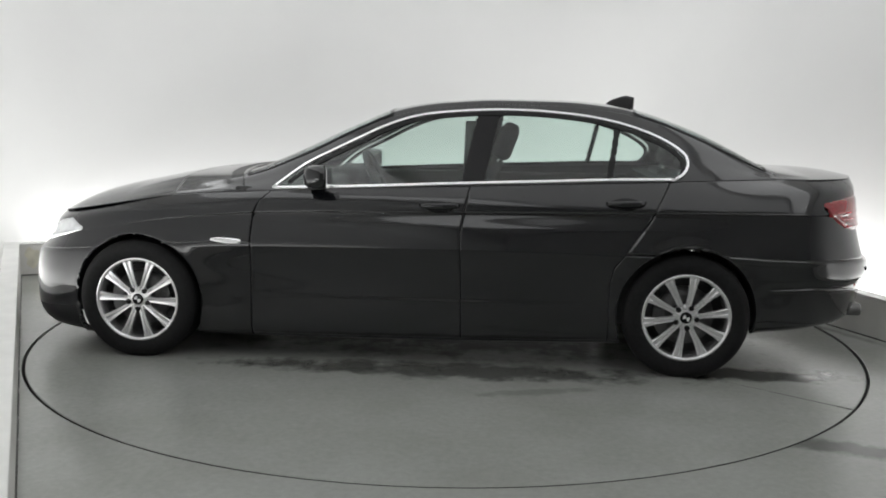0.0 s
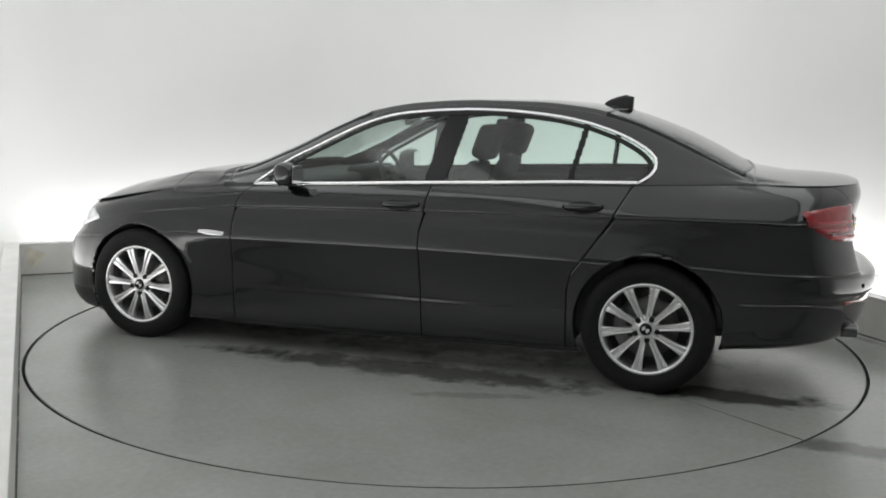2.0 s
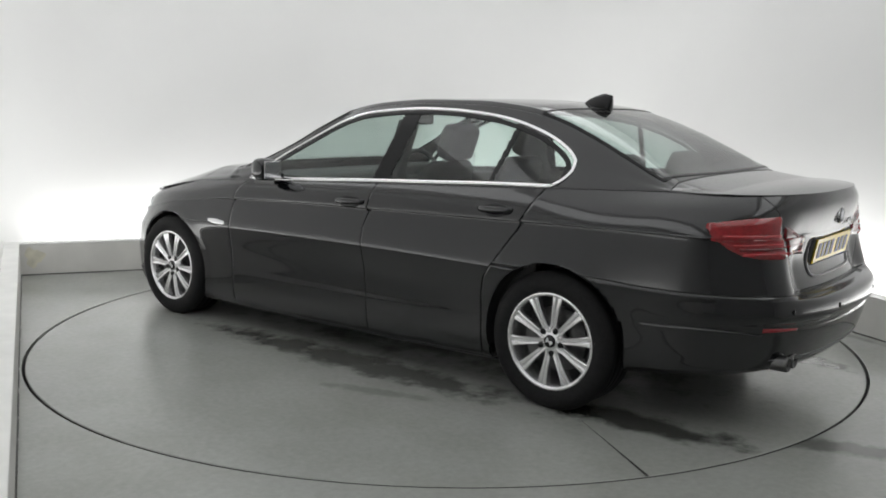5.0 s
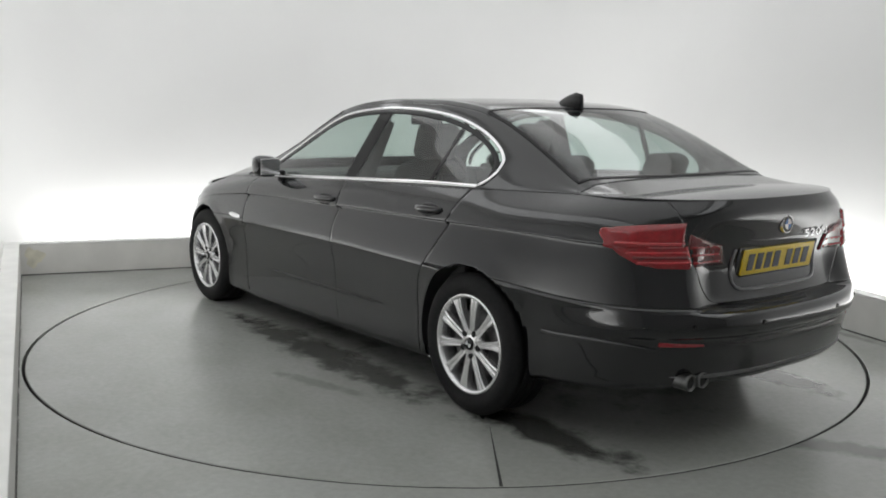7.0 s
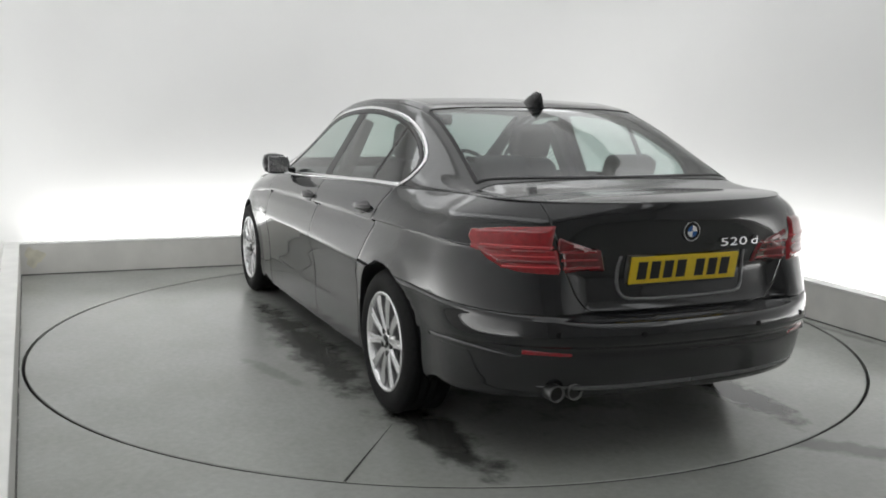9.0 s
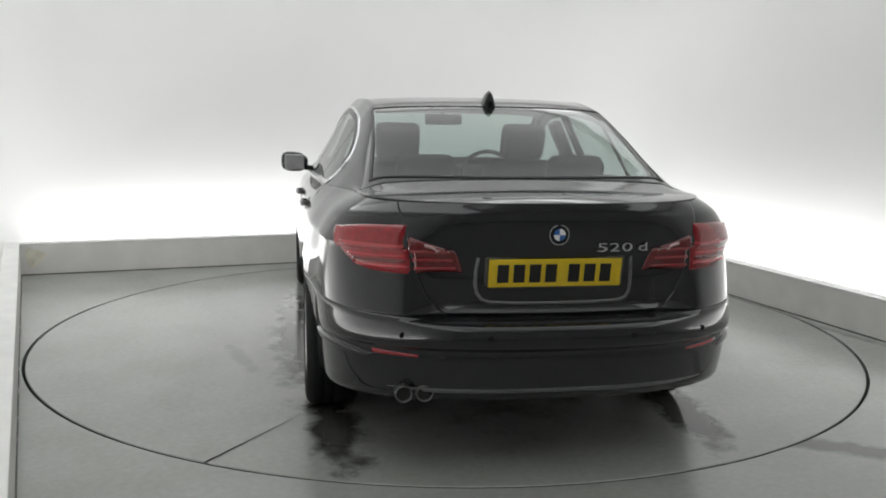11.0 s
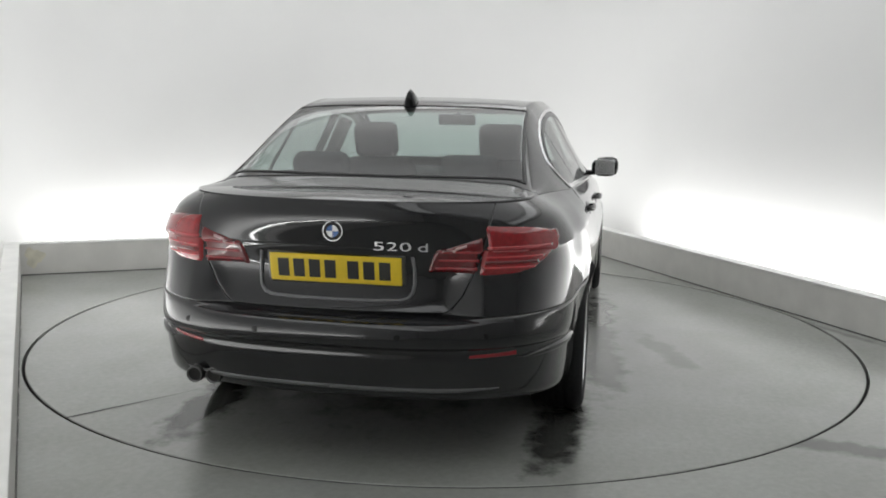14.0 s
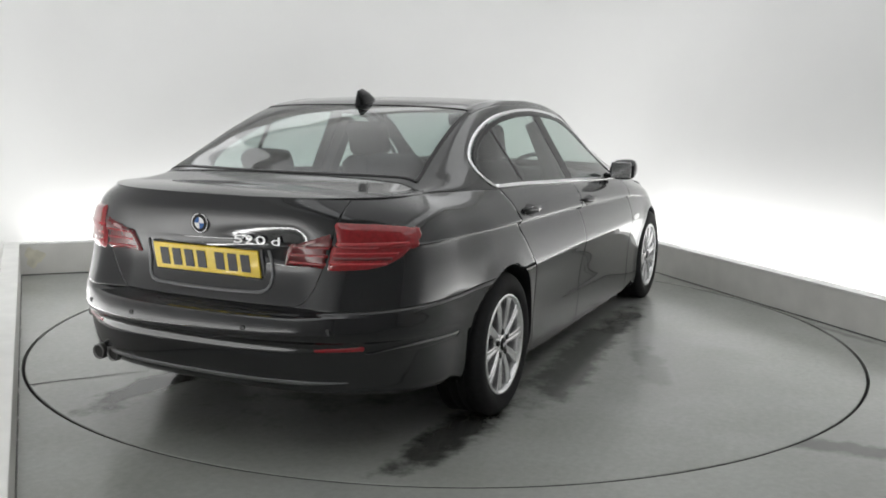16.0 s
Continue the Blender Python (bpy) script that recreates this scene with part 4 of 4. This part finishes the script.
# ================= the car: lamps, handles, badges =================
def build_lamps(car):
    for s in (1, -1):
        # outer tail lamp on the quarter, its inner end leaning inwards to the foot
        ty = lambda y: float(t_of_tail_y(y, .860))
        t_tip = 2 + math.asin(((2.155 - 1.95) / (2.46 - 1.95)) ** (NR / 2)) / (math.pi / 2)
        t_in, slope = ty(.588), ty(.546) - ty(.588)
        up = lambda a: float(np.interp(a, [0, .2, .5, 1], [.933, .948, .960, .968]))
        lo = lambda a: float(np.interp(a, [0, .12, .25, .42, .62, 1], [.921, .872, .829, .798, .783, .777]))
        lamp = skin_patch("tail_lamp", t_tip, t_in, lo, up, M_RED, car, "red tail lamp lens", s, 0.012, 34, 18, lean=(0, slope))
        for k, (z0, z1) in enumerate(((.800, .814), (.838, .852), (.876, .890))):
            f = (.46, .32, .20)[k]
            skin_patch("light_bar", t_tip + (t_in - t_tip) * f, t_in + slope * (.97 - z1) / .19, lambda a, z0=z0: z0, lambda a, z1=z1: z1, M_REDLIGHT, lamp, "brighter red light bar", s, 0.0150, 24, 6)
        for k, (z0, z1) in enumerate(((.816, .836), (.854, .874))):
            skin_patch("dark_band", t_tip + (t_in - t_tip) * (.40, .26)[k], t_in + slope * (.97 - z1) / .19, lambda a, z0=z0: z0, lambda a, z1=z1: z1, M_REDDARK, lamp, "dark red band", s, 0.0135, 24, 6)
        # inner tail lamp on the lid
        t0, t1 = ty(.568), ty(.388)
        up2 = lambda a: float(np.interp(a, [0, .5, 1], [.927, .898, .866]))
        lo2 = lambda a: .781
        inner = skin_patch("boot_lamp", t0, t1, lo2, up2, M_REDDARK, car, "dark red boot lid lamp lens", s, 0.010, 30, 16, lean=(ty(.536) - ty(.568), ty(.350) - ty(.388)))
        skin_patch("reversing_light", ty(.505), ty(.405), lambda a: .886 - .024 * a, lambda a: .898 - .028 * a, M_REVERSE, inner, "clear reversing light strip", s, 0.0150, 20, 6)
        for z0 in (.797, .828, .858):
            skin_patch("light_bar", ty(.545 + (z0 - .797) * .2), ty(.372 + (z0 - .797) * .4), lambda a, z0=z0: z0, lambda a, z0=z0: z0 + .013, M_RED, inner, "red light bar", s, 0.0135, 20, 6)
        # rear reflector in the bumper
        tr0, tr1 = float(t_of_tail_y(.715, .89)), float(t_of_tail_y(.535, .89))
        skin_patch("rear_reflector", tr0, tr1, lambda a: .478 - .002 * a, lambda a: .502 - .012 * a, M_RED, car, "red bumper reflector", s, 0.004, 18, 6)
        # headlamp
        t_h0, t_h1 = 0.42, 0.735
        skin_patch("headlamp", t_h1, t_h0, lambda a: float(np.interp(a, [0, .3, 1], [.690, .655, .600])), lambda a: float(np.interp(a, [0, .35, 1], [.706, .752, .715])), M_LAMPGLASS, car, "clear glass headlamp", s, 0.008)
        skin_patch("front_valance", 0.0, .76, lambda a: .118, lambda a: float(np.interp(a, [0, .6, 1], [.26, .27, .30])), M_BLACK, car, "black plastic lower front spoiler", s, 0.003, 36, 6)
        # side vent with indicator behind the front wheel
        tv0, tv1 = float(t_of_x(1.065)), float(t_of_x(.885))
        skin_patch("side_repeater", tv0, tv1, lambda a: .668 - .020 * math.sin(math.pi * a * .8) ** .8, lambda a: .674 + .014 * math.sin(math.pi * (.15 + a * .8)) ** .8, M_CHROME, car, "bright side indicator strip", s, 0.006, 16, 6)
        # grey lip along the bumper's foot
        tb0, tb1 = 2.18, 3.0
        skin_patch("bumper_lip", tb0 + .34, tb1 + .03, lambda a: .352 - .018 * min(1, a * 3), lambda a: .354 + .006 * min(1, a * 3), M_LIP, car, "grey bumper lip", s, 0.003, 48, 5)
        # raised moulding round the bumper corner
        tm0, tm1 = float(t_of_x(-1.90)), float(t_of_tail_y(.70, .88))
        skin_patch("bumper_moulding", tm0, tm1, lambda a: .462 + .004 * a, lambda a: .474 + .022 * math.sin(math.pi * min(1, .08 + a)) ** .7, M_PAINT, car, "", s, 0.012, 30, 8)
        # parking sensors
        for y in (.28, .60):
            t = float(t_of_tail_y(y, .89))
            p = skin(t, float(v_of_z(t, .565)))
            bm = bmesh.new()
            bmesh.ops.create_cone(bm, cap_ends=True, segments=14, radius1=.011, radius2=.010, depth=.006, matrix=Matrix.Translation((p[0], s * p[1], p[2])) @ Matrix.Rotation(math.pi / 2, 4, "Y"))
            part("parking_sensor", bm, M_GLOSSBLACK, car)


def build_handles(car):
    for s in (1, -1):
        for x0, x1, z0, z1 in ((-.07, -.285, .882, .887), (-1.045, -1.25, .916, .921)):
            bm = bmesh.new()
            n = 15
            rings = []
            for i in range(n):
                f = i / (n - 1)
                x = x0 + (x1 - x0) * f
                z = z0 + (z1 - z0) * f
                t = float(t_of_x(x))
                y = float(skin(t, float(v_of_z(t, z)))[1])
                out = .034 * math.sin(math.pi * min(1, max(0, f))) ** .5
                hh = .0165 * (0.55 + .45 * math.sin(math.pi * f) ** .5)
                ring = []
                for k in range(10):
                    a = 2 * math.pi * k / 10
                    ring.append(bm.verts.new((x, s * (y + out + .007 * math.cos(a)), z + hh * math.sin(a))))
                rings.append(ring)
            for a, b in zip(rings, rings[1:]):
                for k in range(10):
                    bm.faces.new((a[k], a[(k + 1) % 10], b[(k + 1) % 10], b[k]))
            bm.faces.new(rings[0])
            bm.faces.new(rings[-1][::-1])
            part("door_handle", bm, M_PAINT, car, "body-coloured pull handle", smooth=True)
            # shallow cup behind the handle: its shade painted as a slightly raised black patch
            ta, tb = float(t_of_x(x0 - .02)), float(t_of_x(x1 + .02))
            skin_patch("handle_cup_shade", ta, tb, lambda a: z0 - .036 * math.sin(math.pi * a) ** .6 - .002, lambda a: z0 + .030 * math.sin(math.pi * a) ** .6 + .004, M_GLOSSBLACK, car, "black patch for the shade of the handle recess", s, 0.0032, 24, 10)


def build_mirrors(car):
    for s in (1, -1):
        bm = bmesh.new()
        # rounded housing, wider at the top, as rings along y
        rings = []
        for y, f, dx in ((.855, .35, .02), (.868, .62, .012), (.90, .92, .0), (.95, 1.0, .0), (.99, .97, -.004), (1.018, .80, -.014), (1.030, .42, -.022)):
            ring = []
            for k in range(20):
                a = 2 * math.pi * k / 20
                ca, sa = math.cos(a), math.sin(a)
                rx = (.074 if ca > 0 else .052) * f
                rz = .066 * f
                ring.append(bm.verts.new((.462 + dx + rx * math.copysign(abs(ca) ** .75, ca), s * y, 1.022 + rz * math.copysign(abs(sa) ** .7, sa) + (y - .95) * .06)))
            rings.append(ring)
        for a, b in zip(rings, rings[1:]):
            for k in range(20):
                bm.faces.new((a[k], a[(k + 1) % 20], b[(k + 1) % 20], b[k]))
        bm.faces.new(rings[0])
        bm.faces.new(rings[-1][::-1])
        m = part("door_mirror", bm, M_PAINT, car, "dark grey door mirror housing", smooth=True)
        bm = bmesh.new()
        box(bm, .4035, .880, .972, .4075, 1.006, 1.070, .0018, 1)
        for v in bm.verts:
            v.co.y *= s
        part("mirror_glass", bm, M_CHROME, m, "mirror glass")
        bm = bmesh.new()
        box(bm, .45, .815, .965, .53, .885, .995, .008, 2)
        for v in bm.verts:
            v.co.y *= s
        part("mirror_foot", bm, M_GLOSSBLACK, m, "black mirror foot")


def build_badges(car):
    # number plate in its recess
    tilt = math.atan2(.020, .112)
    def plate_m(x, z):
        return Matrix.Translation((x, 0, z)) @ Matrix.Rotation(-tilt, 4, "Y")
    tray = bmesh.new()
    box(tray, -.004, -.272, -.088, .012, .272, .062, .004, 2, plate_m(-2.440, .784))
    tr = part("plate_recess", tray, M_ALLOYDARK, car, "grey number plate recess")
    bm = bmesh.new()
    box(bm, -.004, -.260, -.0555, .004, .260, .0555, .003, 2, plate_m(-2.452, .784))
    pl = part("number_plate", bm, M_PLATE, car, "yellow number plate with black bars")
    for k in range(7):
        c = .205 - k * .062 - (.028 if k >= 4 else 0) + .0
        bm = bmesh.new()
        box(bm, -.0062, c - .022, -.036, -.0040, c + .022, .036, .0008, 1, plate_m(-2.452, .784))
        part("plate_bar", bm, M_PLATEBAR, pl, "black bar")
    bm = bmesh.new()
    box(bm, -.004, -.255, -.0605, .006, .255, -.0545, .002, 1, plate_m(-2.4535, .782))
    part("plate_edge", bm, M_BLACK, pl)
    # pressed frame round the plate recess
    line = [(.298, .842), (.304, .80), (.306, .74), (.300, .705), (.284, .684), (.255, .674), (.15, .670), (0, .669)]
    line += [(-y, z) for y, z in line[::-1][1:]]
    pts, nr = [], []
    for y, z in line:
        t = float(t_of_tail_y(abs(y), .862))
        p = skin(t, float(v_of_z(t, z)))
        pts.append((p[0], y, z))
        nr.append((-1, 0, .25))
    part("recess_frame", strip(pts, nr, .013, .006), M_LIP, tr, "grey frame round the recess", smooth=True)
    # round badge
    def disc(r, x0, x1, n=32):
        bm = bmesh.new()
        bmesh.ops.create_cone(bm, cap_ends=True, segments=n, radius1=r, radius2=r * .94, depth=abs(x1 - x0), matrix=Matrix.Translation(((x0 + x1) / 2, 0, .933)) @ Matrix.Rotation(-math.pi / 2, 4, "Y") @ Matrix.Rotation(0, 4, "X"))
        return bm
    b = part("boot_badge", disc(.041, -2.474, -2.486), M_CHROME, car, "round chrome-rimmed badge")
    part("badge_ring", disc(.037, -2.484, -2.4875), M_GLOSSBLACK, b, "black ring")
    for k in range(4):
        bm = bmesh.new()
        c = bm.verts.new((-2.4886, 0, .933))
        ring = [bm.verts.new((-2.4886, .023 * math.cos(k * math.pi / 2 + i * math.pi / 16), .933 + .023 * math.sin(k * math.pi / 2 + i * math.pi / 16))) for i in range(9)]
        for p, q in zip(ring, ring[1:]):
            bm.faces.new((c, p, q))
        part("badge_quarter", bm, M_WHITE if k % 2 else M_BLUE, b)
    # model lettering, letter by letter
    for ch, at, wide in (("5", .000, .040), ("2", .050, .040), ("0", .100, .042), ("d", .168, .036)):
        cu = bpy.data.curves.new("letter", "FONT")
        cu.body, cu.size, cu.extrude = ch, .058, .002
        tmp = bpy.data.objects.new("letter", cu)
        scene.collection.objects.link(tmp)
        bpy.context.view_layer.update()
        me = bpy.data.meshes.new_from_object(tmp.evaluated_get(bpy.context.evaluated_depsgraph_get()))
        bpy.data.objects.remove(tmp)
        bpy.data.curves.remove(cu)
        xs = [v.co.x for v in me.vertices]
        k = wide / (max(xs) - min(xs))
        for v in me.vertices:
            y = -.155 - at - (v.co.x - min(xs)) * k
            v.co = Vector((-2.4765 - v.co.z * .6 + .024 * (abs(y) / .4) ** 2.2, y, .866 + v.co.y * .80))
        me.materials.clear()
        me.materials.append(M_ALLOY)
        ob = new("letter", me)
        ob.parent = car
        ob["label"] = "chrome model letter"


def build_fin(car):
    bm = bmesh.new()
    secs = []
    for f in np.linspace(0, 1, 12):
        x = -1.095 - .170 * f
        zb = float(table(x, MID_Z)) - .004
        h = .080 * min(1, f / .72) ** .7
        w = .006 + .026 * math.sin(math.pi * min(f * .62 + .04, 1)) ** .8
        if f == 1:
            w *= .5
        ring = []
        for u, hh in ((-1, 0), (-.8, .35), (-.42, .8), (0, 1), (.42, .8), (.8, .35), (1, 0)):
            ring.append(bm.verts.new((x - .004 * hh * f, u * w, zb + hh * h)))
        secs.append(ring)
    for a, b in zip(secs, secs[1:]):
        for k in range(6):
            bm.faces.new((a[k], a[k + 1], b[k + 1], b[k]))
    bm.faces.new(secs[-1])
    part("roof_aerial", bm, M_GLOSSBLACK, car, "black shark-fin roof aerial", smooth=True)


def build_exhaust(car):
    for y in (.578, .498):
        vs, fs = lathe([(.026, .02), (.029, .0), (.033, .004), (.034, .012), (.034, .16)], 28)
        ob = link_mesh("exhaust_tip", [(-2.478 + h, y + r, .334 + z) for r, h, z in vs], fs, M_EXH, car, "round steel exhaust tip")
        vs, fs = lathe([(0, .012), (.028, .012)], 20)
        link_mesh("exhaust_bore", [(-2.478 + h, y + r, .334 + z) for r, h, z in vs], fs, M_GAP, ob, "dark bore")


# ================= the car: inside =================
def build_cabin(car):
    bm = bmesh.new()
    box(bm, -2.25, -.70, .27, 1.95, .70, .31, .02, 2)
    box(bm, -1.10, -.82, .17, 1.10, .82, .24, .02, 2)
    part("underbody", bm, M_BLACK, car, "dark underbody")
    for s in (1, -1):
        bm = bmesh.new()
        box(bm, -1.35, .79 if s > 0 else -.83, .26, .95, .83 if s > 0 else -.79, .955, .015, 2)
        part("door_lining", bm, M_INNER, car)
        bm = bmesh.new()                                # pillar cover inside
        box(bm, -.40, s * .70 - .03, .95, -.29, s * .70 + .03, 1.36, .01, 2, Matrix.Translation((0, s * .07, 0)) @ Matrix.Translation((0, s * .72, .95)) @ Matrix.Rotation(s * radians(24), 4, "X") @ Matrix.Translation((0, -s * .72, -.95)))
        part("pillar_cover", bm, M_INNER, car)
    bm = bmesh.new()                                    # dashboard
    box(bm, .50, -.79, .60, 1.02, .79, .965, .05, 3)
    box(bm, .44, -.60, .90, .62, -.16, 1.005, .03, 3)
    part("dashboard", bm, M_INNER, car, "dark dashboard with instrument hood", smooth=True)
    vs, fs = [], []
    n, k = 40, 8
    for i in range(n):
        a = 2 * math.pi * i / n
        for j in range(k):
            b = 2 * math.pi * j / k
            r = .185 + .015 * math.cos(b)
            vs.append((.015 * math.sin(b), r * math.cos(a), r * math.sin(a)))
    for i in range(n):
        for j in range(k):
            fs.append((i * k + j, ((i + 1) % n) * k + j, ((i + 1) % n) * k + (j + 1) % k, i * k + (j + 1) % k))
    sw = link_mesh("steering_wheel", vs, fs, M_INNER, car, "black steering wheel")
    sw.matrix_local = pose(.36, -.37, .93, 0, 24, 0)
    bm = bmesh.new()
    box(bm, -.012, -.06, -.05, .03, .06, .05, .02, 2)
    box(bm, -.004, -.18, -.015, .012, .18, .015, .005, 1)
    part("wheel_boss", bm, M_INNER, sw)
    # seats
    def seat(x, y, back_h, width, head, rear=False):
        st = empty("rear_seat" if rear else "front_seat")
        st.parent = car
        st["label"] = "dark cloth car seat"
        bm = bmesh.new()
        box(bm, x - .05, y - width / 2, .30, x + .48, y + width / 2, .53, .06, 3)
        part("cushion", bm, M_SEAT, st, smooth=True)
        m = Matrix.Translation((x, y, .45)) @ Matrix.Rotation(radians(-20 if not rear else -24), 4, "Y")
        bm = bmesh.new()
        secs = []
        for z, w, d in ((0, .96, .10), (.10, 1.0, .12), (.30, 1.0, .12), (.45, .97, .10), (back_h - .04, .84, .08), (back_h, .66, .05)):
            ring = []
            for i in range(20):
                a = 2 * math.pi * i / 20
                ring.append(bm.verts.new(m @ Vector((d * .5 * math.copysign(abs(math.sin(a)) ** .6, math.sin(a)) - .05, width / 2 * w * math.copysign(abs(math.cos(a)) ** .5, math.cos(a)), z))))
            secs.append(ring)
        for p, q in zip(secs, secs[1:]):
            for i in range(20):
                bm.faces.new((p[i], p[(i + 1) % 20], q[(i + 1) % 20], q[i]))
        bm.faces.new(secs[0])
        bm.faces.new(secs[-1][::-1])
        part("backrest", bm, M_SEAT, st, smooth=True)
        if head:
            bm = bmesh.new()
            box(bm, -.115, -head / 2, back_h + .025, -.005, head / 2, back_h + .025 + (.20 if not rear else .13), .04, 4, m)
            part("headrest", bm, M_SEAT, st, smooth=True)
            bm = bmesh.new()
            for yy in (-.06, .06):
                tube_points(bm, [m @ Vector((-.06, yy, back_h - .03)), m @ Vector((-.06, yy, back_h + .06))], .007)
            part("headrest_posts", bm, M_CHROME, st)
    for y in (.37, -.37):
        seat(-.17, y, .70, .52, .255)
    for y in (.36, -.36):
        seat(-1.18, y, .66, .66, .27, True)
    bm = bmesh.new()
    box(bm, -1.90, -.72, .985, -1.36, .72, 1.005, .008, 2)
    part("parcel_shelf", bm, M_INNER, car, "dark parcel shelf")
    bm = bmesh.new()
    box(bm, -1.46, -.74, .30, -1.40, .74, .985, .01, 2)
    part("rear_bulkhead", bm, M_INNER, car)
    bm = bmesh.new()
    box(bm, .07, -.12, 1.285, .105, .12, 1.352, .015, 3)
    mir = part("rear_view_mirror", bm, M_GLOSSBLACK, car, "black interior mirror", smooth=True)
    bm = bmesh.new()
    tube_points(bm, [(.10, 0, 1.33), (.15, 0, 1.365)], .012)
    part("mirror_stalk", bm, M_GLOSSBLACK, mir)


def build_car():
    car = tagged(empty("saloon_car"), "dark grey metallic four-door saloon car with silver alloy wheels", "car")
    build_skin(car)
    build_decks(car)
    build_upper(car)
    build_trims(car)
    build_wheels(car)
    build_lamps(car)
    build_handles(car)
    build_mirrors(car)
    build_badges(car)
    build_fin(car)
    build_exhaust(car)
    build_cabin(car)
    return car


car = build_car()


# ================= what moves =================
OFF = Vector((0.1494, -0.0058, 0.0))


def heading(t):
    """Degrees by which the car and the turntable stand turned at t seconds."""
    return 175.491 - 6.74864 * t - 0.008790 * t * t


def motions():
    times = [i * 0.5 for i in range(33)]
    rows, disc = [], []
    for t in times:
        m = Matrix.Rotation(radians(heading(t)), 4, "Z")
        rows.append((t, m @ Matrix.Translation(OFF)))
        disc.append((t, m))
    walk(car, rows)
    walk(turntable, disc)


motions()
